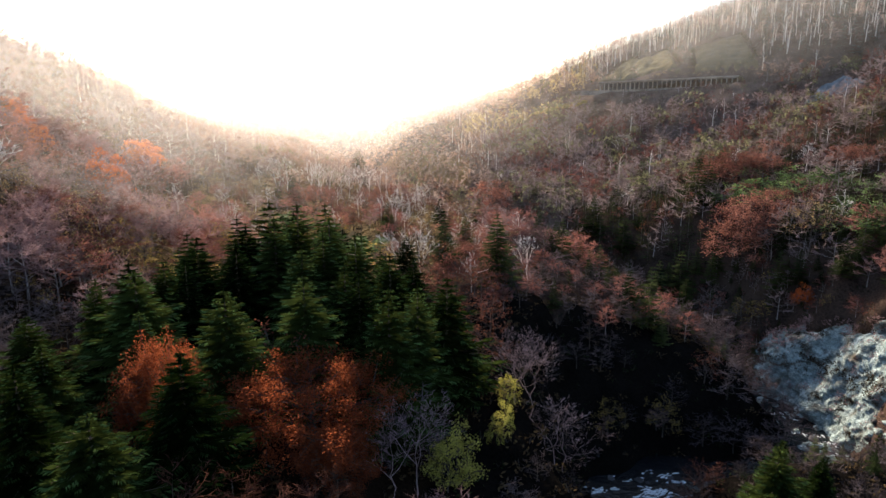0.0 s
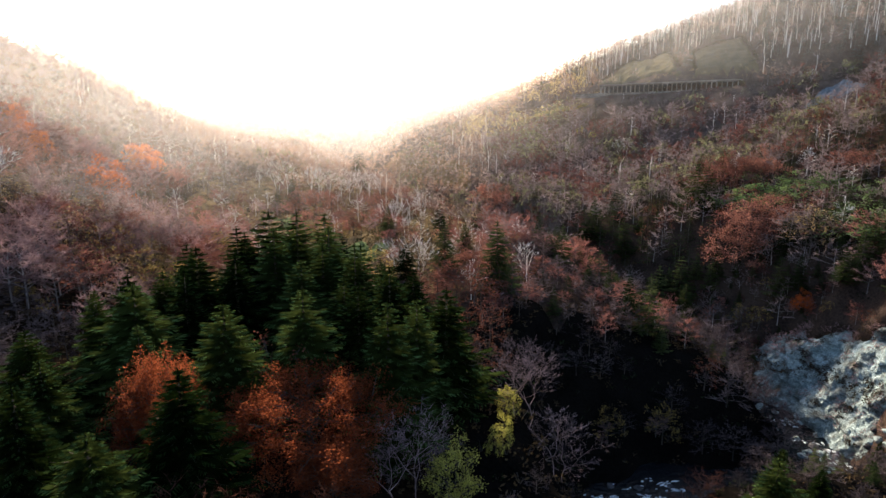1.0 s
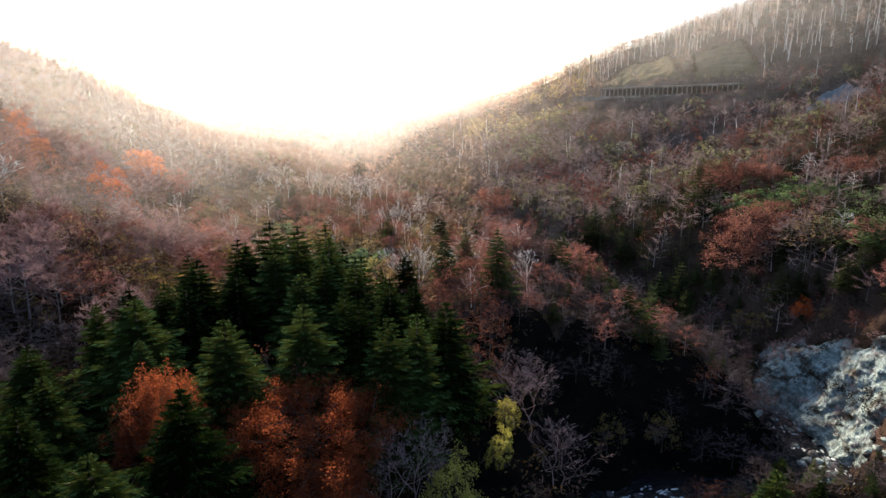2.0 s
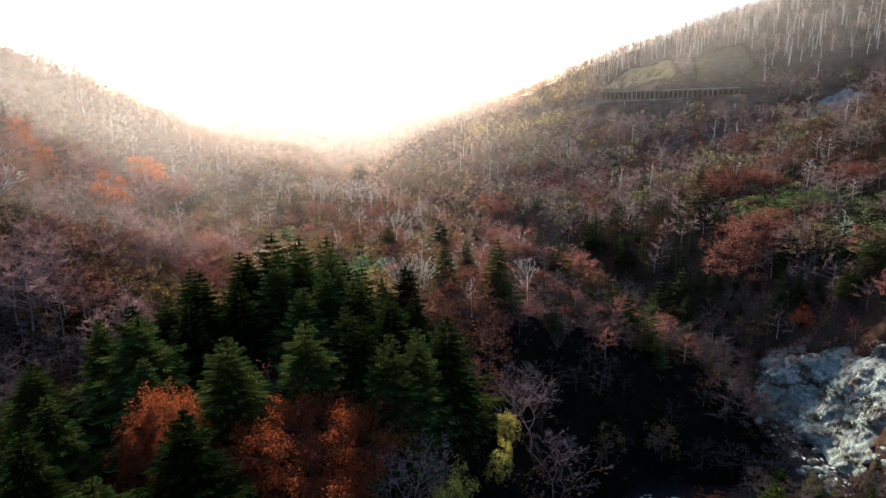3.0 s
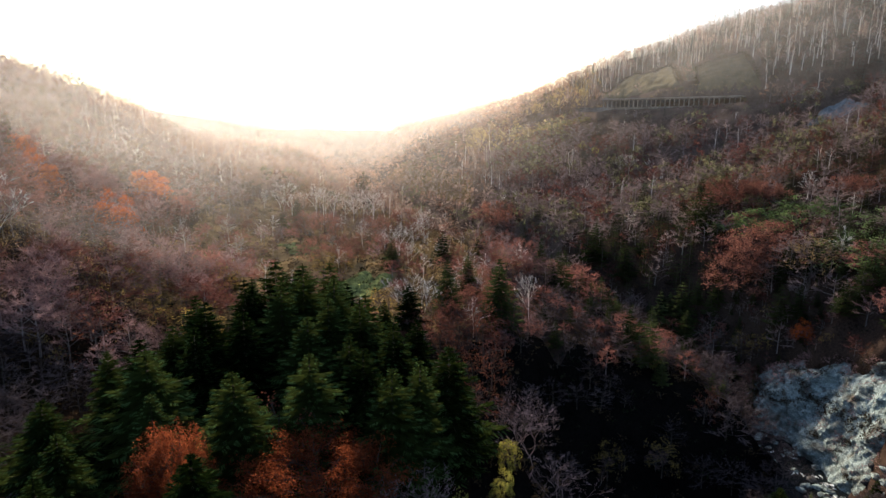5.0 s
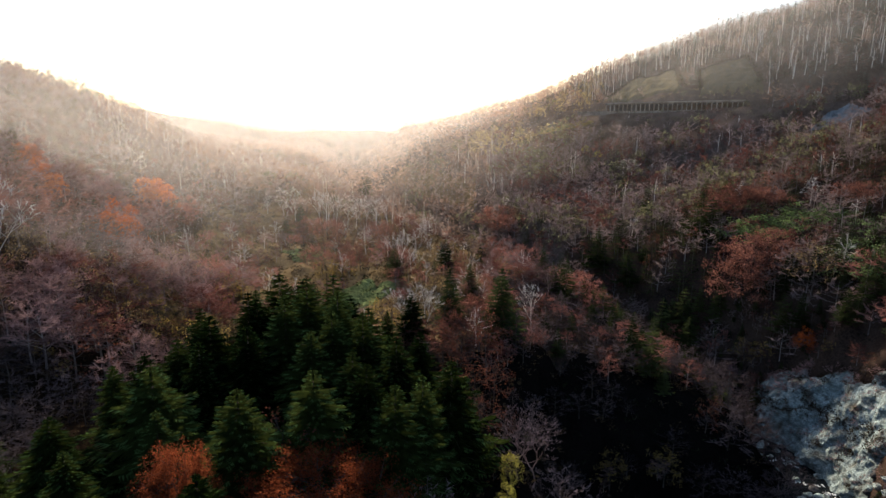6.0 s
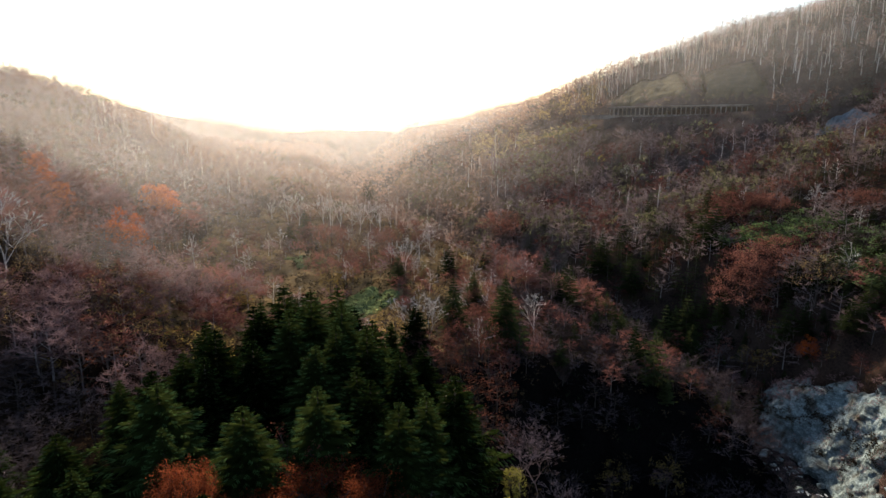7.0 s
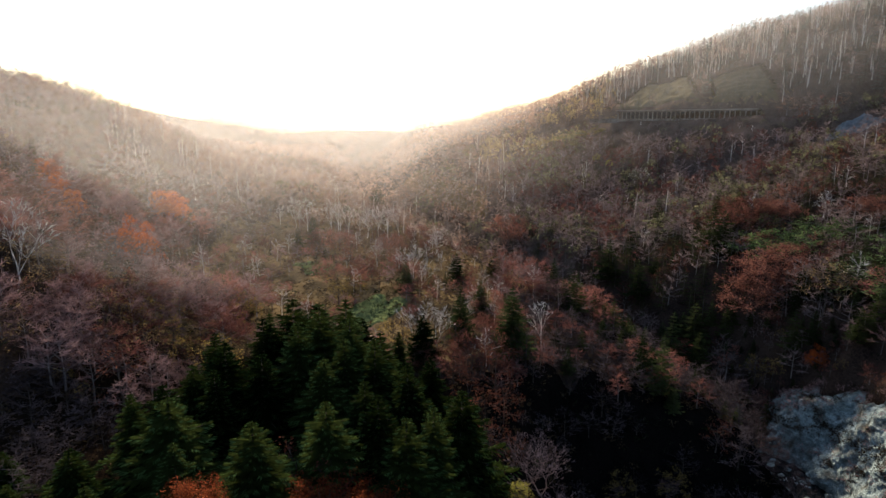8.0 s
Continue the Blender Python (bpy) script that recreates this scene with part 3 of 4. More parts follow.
SASA = Kind("green_bush", "fresh green bush spreading over the slope", "bush", BARK, GREEN,
            [(5, leafy_tree(85, 5, 0.8, 9, 5, 12, 0.34, 0.2)), (6, leafy_tree(86, 6, 0.7, 9, 5, 12, 0.34, 0.1))])
# far woods: pale twig colours stand in for haze
FAR_BARE = Kind("bare_woods", "", "woods", ASH_BARK, HAZED_TWIG,
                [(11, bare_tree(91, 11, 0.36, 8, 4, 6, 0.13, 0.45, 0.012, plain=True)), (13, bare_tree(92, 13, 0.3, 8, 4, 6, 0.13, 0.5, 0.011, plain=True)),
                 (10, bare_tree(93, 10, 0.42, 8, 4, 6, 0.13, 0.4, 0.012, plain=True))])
FAR_BROWN = Kind("brown_woods", "", "woods", ASH_BARK, HAZED_RUSSET,
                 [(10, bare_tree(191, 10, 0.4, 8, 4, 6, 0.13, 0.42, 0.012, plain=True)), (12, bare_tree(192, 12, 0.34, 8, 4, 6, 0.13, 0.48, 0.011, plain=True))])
MID_BARE = Kind("grey_woods", "", "woods", ASH_BARK, MAUVE_TWIG,
                [(11, bare_tree(193, 11, 0.48, 9, 4, 7, 0.12, 0.36, 0.012, plain=True)), (12, bare_tree(194, 12, 0.42, 9, 4, 7, 0.12, 0.42, 0.012, plain=True)),
                 (10, bare_tree(195, 10, 0.54, 9, 4, 7, 0.12, 0.34, 0.013, plain=True))])
DARK_BARE = Kind("dark_shrubs", "", "woods", BARK, TWIG, MID_BARE.shapes)
MID_BROWN = Kind("red_brown_woods", "", "woods", ASH_BARK, BROWN_TWIG, FAR_BROWN.shapes)
FAR_RUST = Kind("rusty_woods", "", "woods", BARK, RUST_TWIG,
                [(8, leafy_tree(94, 8, 0.46, 6, 3, 7, 0.45, plain=True)), (9, leafy_tree(95, 9, 0.42, 6, 3, 7, 0.45, plain=True))])
FAR_SAGE = Kind("sage_woods", "", "woods", BARK, SAGE,
                [(6, leafy_tree(196, 6, 0.6, 7, 3, 7, 0.45, 0.25, plain=True)), (7, leafy_tree(197, 7, 0.5, 7, 3, 7, 0.45, 0.25, plain=True))])
FAR_STRAW = Kind("straw_woods", "", "woods", ASH_BARK, STRAW_LEAF,
                 [(10, leafy_tree(198, 10, 0.36, 8, 3, 8, 0.4, 0.3, plain=True)), (11, leafy_tree(199, 11, 0.32, 8, 3, 8, 0.4, 0.3, plain=True))])
FAR_FIR = Kind("far_firs", "", "woods", BARK, OLIVE, [(12, conifer(96, 12, 3.8, 9, 5, 2)), (14, conifer(97, 14, 3.8, 10, 5, 2))])
BLUE_FIR = Kind("blue_green_firs", "", "woods", BARK, BLUE_NEEDLE, [(12, conifer(98, 12, 3.6, 9, 5, 2)), (14, conifer(99, 14, 3.6, 10, 5, 2))])
FAR_BIRCH = Kind("far_birches", "", "woods", PALE_BARK, HAZED_TWIG, [(14, bare_tree(98, 14, 0.2, 7, 2, 3, 0.11, 0.45, 0.015, plain=True)), (13, bare_tree(99, 13, 0.22, 7, 2, 3, 0.11, 0.48, 0.015, plain=True))])
DIM_BARE = Kind("distant_bare_woods", "", "woods", ASH_BARK, HAZED_RUSSET,
                [(11, bare_tree(101, 11, 0.44, 4, 3, 5, 0.32, plain=True)), (12, bare_tree(102, 12, 0.4, 4, 3, 5, 0.32, plain=True))])
# distant firs take the sage colour, lightened for haze
DIM_FIR = Kind("distant_firs", "", "woods", BARK, SAGE, [(12, conifer(103, 12, 3.4, 6, 4, 1)), (14, conifer(104, 14, 3.4, 6, 4, 1))])


# ---- single trees, by the place and height of their tops ----
shown = []      # trees that nothing tall stands before


def tops(kind, rows, label="", tall=0.0, wide=1.0):
    for i, (x, y, z) in enumerate(rows):
        if kind in (BRICK_TREE, SASA) and y > 195 or kind is CRIMSON or kind is LONE_FIR or kind in (LONE_BIRCH, GOLD) and y > 100:
            shown.append((x, y, 20 if kind in (LONE_BIRCH, LONE_FIR) else 12))
        h = z - ground_z(x, y)
        if tall:
            h = min(max(h, tall * 0.6), tall * 1.5)
        kind.plant(x, y, h, i, (i * 71) % 360, wide, label)


tops(FIR, [(-26.4, 69.8, 61.0), (-24.8, 53.3, 58.8), (-29.2, 45.5, 56.5), (-36.6, 48, 59.5), (-42.5, 60, 57), (-41, 76.3, 66), (-38.8, 73.2, 61.5),
           (-47.6, 79.6, 59), (-43, 90, 59), (-33.1, 99.4, 63.8), (-27.4, 109.3, 67), (-18.8, 92.4, 63.6), (-21.2, 88.2, 61.2), (-18, 75, 60.5),
           (-48, 66, 58), (-36, 68, 58), (-55, 64, 52), (-60, 70, 51)], "", 12, 1.45)
tops(FIR, [(-11.2, 77.3, 60.5), (-6.9, 73.2, 61.3), (0.6, 85.5, 57.5), (-3.5, 79, 58), (-14, 83, 60), (-9, 92, 59.5), (-31, 88, 62), (-37, 84, 61),
           (-24.7, 101, 66.5), (-21, 106, 66), (-30, 103, 66.5), (-34, 98, 64.5), (-27, 95, 65), (-19, 99, 64.5), (-38, 91, 62.5), (-14, 94, 62.5), (-8, 88, 60.5), (-42, 97, 62), (-14, 101, 61), (-36, 108, 62), (-19, 112, 60), (-5, 100, 57), (-8, 128, 55.5), (-12.7, 119.7, 54.5)], "dark green fir of the dense stand on the terrace", 14, 1.25)
tops(LONE_FIR, [(12.7, 138.5, 59), (0.4, 137.9, 59), (-16, 174, 57), (-59, 237, 61), (-43, 313, 65), (-46, 318, 64), (-1, 190, 56), (-62, 225, 58), (6, 160, 55)],
     "", 13, 1.25)
tops(FIR, [(51.5, 83.6, 33.5), (60, 86, 28), (72, 116, 14), (94, 118, 12)], "green fir on the steep river bank", 14, 1.25)
tops(OLIVE_FIR, [(99.3, 235.4, 68.5), (90.6, 275.2, 64), (83.7, 205.8, 44), (82, 196, 43), (101, 230, 65), (70, 230, 50), (62, 245, 50), (75, 260, 54),
                 (120, 260, 72), (110, 190, 52), (135, 200, 60), (150, 215, 66), (128, 184, 58), (140, 182, 60), (103, 224.5, 48), (99, 250, 59), (110, 260, 67), (153, 254, 79), (139.8, 196, 61), (111, 188, 44), (78, 235, 42), (84, 233, 44), (109, 223, 56), (43, 173, 40), (115, 163, 45)], "", 12, 1.45)
tops(OLIVE_FIR, [(54.3, 152.1, 43), (50, 156, 43), (75.1, 202.9, 41)], "fresh green fir above the dark gorge", 13, 0.95)
tops(SASA, [(129, 220.6, 61), (113.8, 219, 63.5), (126.3, 178.9, 58), (120, 215, 60), (137, 217, 62), (143, 210, 62),
            (132, 190, 56), (138, 196, 58), (117, 224, 62), (123, 222, 61), (109, 217, 60), (133, 226, 63), (140, 222, 64), (147, 204, 62), (131, 176, 57), (135, 180, 58), (128, 186, 57), (104, 300, 62), (88, 310, 58), (80, 318, 56), (84, 325, 57), (92, 305, 59), (124, 245, 62), (131, 240, 61), (136, 233, 61), (138, 222, 61)], "", 5, 1.9)
ORANGE.plant(-15.5, 65.5, 52.2 - ground_z(-15.5, 65.5), 0, 130, 1.5)
ORANGE.plant(-31, 61, 56.0 - ground_z(-31, 61), 1, 80, 0.62)
tops(ORANGE, [(-11.5, 58.5, 48)], "small maple with dull orange brown leaves", 7, 0.85)
tops(RUSTY, [(65.5, 140.8, 25), (68, 143, 25), (-22.7, 74.7, 59.2), (-17, 72, 58), (-43.4, 204.9, 59), (-21, 207.2, 59), (-38, 203, 58),
             (-27, 211, 58), (-1, 118, 52), (2, 112, 51), (5, 104, 50), (7, 128, 53), (3, 122, 53), (8, 118, 51), (6, 97, 47), (9, 110, 48), (-1, 130, 54), (10, 96, 44), (16, 134, 52)],
     "rust red brush along the terrace edge", 8, 1.15)
tops(CRIMSON, [(-84.5, 149.4, 72.6), (-120, 172, 86.5), (-113, 166, 82.5), (-106, 160, 79)], "", 9, 0.95)
tops(BRICK_TREE, [(113, 245, 68), (119, 247, 68), (126, 248, 67.5), (132, 250, 67), (99, 201, 56.5), (103, 203, 57.5), (108, 204, 57.5), (113, 206, 57), (106, 199, 55),
                  (152.3, 226.8, 71), (157, 228, 71), (140, 262, 72), (30, 300, 50), (24, 310, 50), (118, 261, 67), (131, 243, 67), (115, 226, 58), (109, 229, 55)], "", 8.5, 1.45)
tops(BRICK_TREE, [(-55, 230, 56), (-47, 229, 56), (-26, 222, 56), (-18, 244, 55), (-58, 152, 55), (-60.5, 147, 55), (9, 159, 52), (5, 138, 52), (2, 125, 51), (-41, 189, 54), (-32, 191, 54)], "broad tree with thin dark red brown foliage", 8, 1.25)
tops(CRIMSON, [(-97.7, 200.2, 72.5), (-101, 203, 74)], "bright red maple among bare hillside trees", 9, 1.1)
tops(CRIMSON, [(108.3, 173.6, 42)], "small orange tree above the rock face", 5, 0.8)
tops(GOLD, [(-14.9, 130, 57.5), (-47.9, 111.7, 58.3), (-35.3, 169, 55.5), (-31, 170, 54), (96.8, 186.6, 40.5), (89, 364, 71), (-62, 122, 57), (-57, 115, 55),
            (38.7, 129.5, 21), (53.1, 133.5, 18.5), (10, 88, 39), (-70.6, 98.5, 54.5), (-66, 96, 53)], "", 7, 1.0)
tops(TAWNY, [(112.5, 181, 59), (115, 183, 57.5), (128.7, 206, 60)], "broad pale tan tree on the hillside", 11, 1.2)
tops(LEMON_BUSH, [(88, 362, 73.5), (83, 372, 72)], "bright yellow tree on the wooded hillside", 8, 1.1)
tops(RUSSET_SHRUB, [(50.5, 106, 15), (54, 108, 14), (47.5, 105, 13)], "dull red leafless shrub over the river", 6, 1.3)
tops(LEMON_BUSH, [(0.6, 68.5, 44.6), (1.8, 69.5, 43.2), (8.9, 80.3, 40.5), (7.6, 78.0, 36.5), (10, 86, 42.5)], "", 6, 0.8)
tops(LONE_BIRCH, [(22, 151.3, 52), (-14.7, 184, 60), (-12, 182, 57), (29, 318, 49), (36.8, 318, 50), (48.3, 315.6, 51), (-9, 131, 57), (-5, 131.5, 57), (-90.5, 116, 84),
             (109.2, 329.7, 71), (100, 333, 74), (96, 335, 74), (194.7, 331, 110), (-70, 252, 66), (-66, 255, 66), (-52, 258, 63), (-48, 254, 62), (-44, 259, 63), (-40, 255, 62), (-36, 260, 62), (-31, 256, 61), (-27, 262, 61), (-57, 262, 64)], "", 14, 1.15)
tops(RUSSET_SHRUB, [(-22.8, 44.9, 52.5), (-15.4, 46, 50), (-26, 41, 50), (-19, 49, 49.5), (-12, 50, 49)], "dull russet leafless shrub at the foot of the firs", 7, 1.0)
tops(CROOKED, [(14, 90.4, 51), (18.9, 91.9, 48.5), (11.5, 88, 49), (21, 95, 44), (-3, 66.3, 50.5), (-6, 63, 48.5)], "", 9, 1.1)
tops(SCRUB, [(66, 160, 31), (70, 165, 33), (75, 160, 31), (78, 155, 28), (72, 153, 29), (82, 168, 32), (80, 150, 24), (86, 160, 27), (63, 156, 31)], "pale grey leafless tree on the rim of the gorge", 8, 1.2)
tops(SCRUB, [(-5, 70, 47), (63.5, 158.3, 33), (60, 152, 32), (74.7, 149.2, 31.5), (70, 138, 25), (85, 137, 13), (84, 146, 15), (83, 153, 17), (80, 131, 12), (76, 128, 10), (85, 142, 13), (82, 160, 19), (69, 130, 12), (62, 131, 13)],
     "bare grey tree leaning over the dark gorge", 11, 1.1)

# ---- the woods ----
rng = random.Random(5)


def spots(x0, x1, y0, y1, step, seed):
    r = random.Random(seed)
    y = y0
    while y < y1:
        x = x0 + r.random() * step
        while x < x1:
            px, py = x + r.uniform(-.45, .45) * step, y + r.uniform(-.45, .45) * step
            if abs(px) < 0.80 * py + 12:
                yield px, py
            x += step
        y += step


def stand(x, y):
    return -52 < x < 5 and 58 < y < 118 or (-46 < x < -2 and y < 60)


# corners of the grassy banks over the mountain road: two along the foot, two along the top
PANELS = [((103.5, 435.5), (147.9, 388.5), (156.3, 437.5), (137.2, 458.0)), ((154.3, 383.5), (182.4, 362.5), (183.3, 389.5), (159.5, 404.0))]


def within(corners, x, y):
    return all((bx - ax) * (y - ay) - (by - ay) * (x - ax) > -40 for (ax, ay), (bx, by) in zip(corners, corners[1:] + corners[:1]))


def open_ground(x, y):
    s, t = 0.6 * x + 0.8 * y, 0.8 * x - 0.6 * y
    return ((x + 23) / 8) ** 2 + ((y - 157) / 19) ** 2 < 1 or ((x + 46) / 7) ** 2 + ((y - 189) / 24) ** 2 < 1 or within(PANELS[0], x, y) or within(PANELS[1], x, y) or 384 < s < 402 and 60 < x < 176 or 389 < s < 395 and x < 270 or ((x - 197) / 12) ** 2 + ((y - 313) / 10) ** 2 < 1


def before(x, y):
    """Whether a place lies in front of one of the trees that stand free."""
    for hx, hy, clear in shown:
        r = math.hypot(hx, hy)
        u, w = hx / r, hy / r
        if -clear < (x - hx) * u + (y - hy) * w < 2 and abs((x - hx) * w - (y - hy) * u) < 3.2:
            return True
    return False


near, far, dim = {}, {}, {}


def put(table, key, row):
    table.setdefault(key, []).append(row)


for x, y in spots(-220, 250, 42, 262, 4.7, 1):
    d = river_distance(x, y)
    if open_ground(x, y) or stand(x, y) or d < (11 if y < 170 else 3) or (x > 97 and 112 < y < 164 and d < 14):
        continue
    k, right = rng.random(), x > 30
    if right:
        k = min(max(k + 0.35 * float(lumps(x, y, 26, 71)), 0), 0.999)
    tone = float(lumps(x, y, 38, 21))
    if y > 92 and before(x, y):
        put(near, ("olive" if k < 0.3 else "bare") if right else "brown" if k < 0.5 else "bare", (x, y, rng.uniform(3.5, 6)))
    elif 2 < x < 34 and y < 118:
        if k < 0.3:
            put(near, "scrub", (x, y, rng.uniform(3, 6)))
    elif x > 40 and y < 118:
        put(near, "olive" if k < 0.3 else "scrub", (x, y, rng.uniform(3.5, 7)))
    elif x < -42 and y < 94:
        put(near, "scrub", (x, y, rng.uniform(4, 7)))
    elif x < -52 and y < 150:
        put(near, "tan" if k < 0.17 else "gold" if k < 0.22 else "rust" if k < 0.29 else "olive" if k < 0.34 else "bare" if tone + rng.uniform(-1, 1) < 0.25 else "brown", (x, y, rng.uniform(9, 14)))
    elif 14 < x < 66 and 116 < y < 190 or 66 <= x < 90 and 116 < y < 172:
        if y < 147 and k > 0.22:
            continue
        put(near, "scrub" if y < 147 else ("olive", "scrub", "scrub", "olive", "scrub", "brown")[rng.randrange(6)], (x, y, rng.uniform(4.5, 9)))
    elif -85 < x < 12 and y > 126 and d > 12 and ground_z(x, y) < 58:
        if k < 0.7:
            put(near, "bare" if k < 0.16 else "brown" if k < 0.32 else "rust" if k < 0.42 else "olive" if k < 0.48 else "birch" if k < 0.6 else "tan",
                (x, y, rng.uniform(3.5, 7.5) if k < 0.48 else rng.uniform(6, 10)))
    elif k < (0.46 if right else 0.03):
        put(near, "olive", (x, y, rng.uniform(8, 14)))
    elif k < (0.50 if right else 0.12) + 0.05 * tone:
        put(near, "rust", (x, y, rng.uniform(5, 9)))
    elif k < 0.31 and d > 28 and not right:
        put(near, "tan", (x, y, rng.uniform(6, 10)))
    elif k < (0.56 if right else 0.33) and d > 34:
        put(near, "birch", (x, y, rng.uniform(9, 13)))
    elif k < (0.57 if right else 0.35) and y < 190:
        put(near, "gold", (x, y, rng.uniform(4, 7)))
    elif d < 19 and y < 172:
        put(near, "scrub", (x, y, rng.uniform(4.5, 8.5)))
    else:
        put(near, "bare" if tone + rng.uniform(-1, 1) < 0.1 else "brown", (x, y, rng.uniform(7, 12)))

for x, y in spots(83, 122, 165, 202, 2.7, 14):      # the steep bank above the bend
    if rng.random() < 0.9 and (x < 100 or y > 166):
        put(near, ("bare", "brown", "olive", "bare", "olive", "scrub")[rng.randrange(6)], (x, y, rng.uniform(3, 6)))

for x, y in spots(-320, 350, 262, 480, 5.4, 2):
    if open_ground(x, y) or river_distance(x, y) < 6:
        continue
    k, up, tone = rng.random(), ground_z(x, y) > 106 and x > 90, float(lumps(x, y, 38, 21))
    if x > 30 and not up:
        k = min(max(k + 0.35 * float(lumps(x, y, 30, 71)), 0), 0.999)
    if up:
        key = "birch" if k < 0.33 else "blue" if k < 0.85 else "bare"
    else:
        right = x > 30
        key = "fir" if k < (0.22 if right else 0.05) else "rust" if k < (0.26 if right else 0.14) else "sage" if k < (0.40 if right else 0.17) + 0.2 * float(lumps(x, y, 60, 23)) else "birch" if k < 0.42 - 0.15 * (not right) else "bare" if tone + rng.uniform(-1, 1) < 0.1 else "brown"
    # trees along the glowing ridge take the straw colour
    if key != "birch" and 15 < x < 112 and y > 395 + 0.3 * x and rng.random() < 0.5:
        key = "straw"
    s, t = 0.6 * x + 0.8 * y, 0.8 * x - 0.6 * y
    if key in ("bare", "brown") and x > 25 and s < 386:
        key = "mid_" + key
    put(far, key, (x, y, rng.uniform(8, 12) * (1.25 if key == "birch" else 1) * (0.4 if 362 < s < 386 and -170 < t < -55 else 1)))
for x, y in spots(95, 350, 300, 520, 5.2, 6):
    if ground_z(x, y) > 112 and not open_ground(x, y):
        k = rng.random()
        key = "birch" if k < 0.3 else "blue" if k < 0.88 else "bare"
        put(far, key, (x, y, rng.uniform(8, 12) * (1.3 if key == "birch" else 1)))
for x, y in list(spots(-200, 250, 480, 760, 7, 3)) + list(spots(-380, 260, 760, 1300, 13, 4)):
    put(dim, "fir" if rng.random() < 0.3 else "bare", (x, y, rng.uniform(8, 12)))

KINDS = {"olive": OLIVE_FIR, "rust": RUSTY, "birch": BIRCH, "gold": GOLD, "bare": BARE, "brown": BROWN, "scrub": SCRUB, "tan": TAWNY}
for key, rows in near.items():
    rows.sort(key=lambda r: math.hypot(r[0], r[1]))
    for i, (x, y, h) in enumerate(rows[:220]):
        KINDS[key].plant(x, y, h, rng.randrange(4), rng.uniform(0, 360), rng.uniform(0.9, 1.2))
    far.setdefault({"olive": "fir", "gold": "rust", "scrub": "mid_brown", "tan": "mid_brown", "bare": "mid_bare", "brown": "mid_brown"}.get(key, key), []).extend(rows[220:])
FAR_BARE.wood("bare_woods", "leafless grey mauve woods on the valley sides, paled for haze", "woods", far["bare"])
FAR_BROWN.wood("brown_woods", "leafless red brown woods on the valley sides, paled for haze", "woods", far["brown"])
MID_BARE.wood("grey_woods", "leafless dark grey mauve woods on the hillside", "woods", far["mid_bare"])
MID_BROWN.wood("red_brown_woods", "leafless dark red brown woods on the hillside", "woods", far["mid_brown"])
FAR_RUST.wood("rusty_woods", "rust brown withered shrubs and young trees", "woods", far["rust"])
FAR_SAGE.wood("sage_woods", "dull green bushes and young trees on the slope", "woods", far["sage"])
FAR_STRAW.wood("straw_woods", "straw yellow autumn trees along the ridge, its glow in their colour", "woods", far["straw"])
BLUE_FIR.wood("blue_green_firs", "blue green firs on the upper hillside", "woods", far["blue"])
FAR_FIR.wood("far_firs", "scattered dark firs on the hillsides", "woods", far["fir"])
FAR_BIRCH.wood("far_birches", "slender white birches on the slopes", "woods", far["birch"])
DIM_BARE.wood("distant_bare_woods", "leafless woods at the head of the valley, haze in their colour", "woods", dim["bare"])
DIM_FIR.wood("distant_firs", "firs at the head of the valley, haze in their colour", "woods", dim["fir"])


# ---- undergrowth ----
def brush(seed, size, count, leaf):
    r = random.Random(seed)
    wood, crown = Build(), Build()
    for k in range(4):
        w = ray(r, 1.1) * size * 0.8
        wood.tri(Vector((0.04, 0, -0.1)), Vector((-0.04, 0, -0.1)), w)
    for k in range(count):
        p = ray(r, r.uniform(0, 1.4)) * size * r.uniform(0.3, 1)
        p.z *= 0.7
        w = ray(r, r.uniform(-0.3, 0.9)) * leaf * r.uniform(0.6, 1.3)
        crown.leaf(p, w, w.cross(ray(r, 0.4)).normalized() * leaf * 0.25)
    return wood, crown


BRUSHWOOD = Kind("undergrowth", "", "undergrowth", BARK, BRUSH, [(1.5, brush(k, 1.5, 16, 0.55)) for k in range(4)])
GREEN_UNDER = Kind("green_undergrowth", "", "undergrowth", BARK, OLIVE, [(1.5, brush(k + 9, 1.5, 16, 0.55)) for k in range(3)])
low, low_green = [], []
for x, y in spots(-230, 250, 40, 300, 3.4, 8):
    d = river_distance(x, y)
    if d < (9 if y < 170 else 2) or (x > 97 and 112 < y < 164 and d < 14):
        continue
    (low_green if lumps(x, y, 30, 33) + rng.uniform(-.6, .6) > (0.5 if x < 30 else 0.15) else low).append((x, y, rng.uniform(1.0, 2.4)))
BRUSHWOOD.wood("undergrowth", "tangled dull brown undergrowth on the forest floor", "undergrowth", low)
GREEN_UNDER.wood("green_undergrowth", "dark olive bamboo grass and low bushes", "undergrowth", low_green)


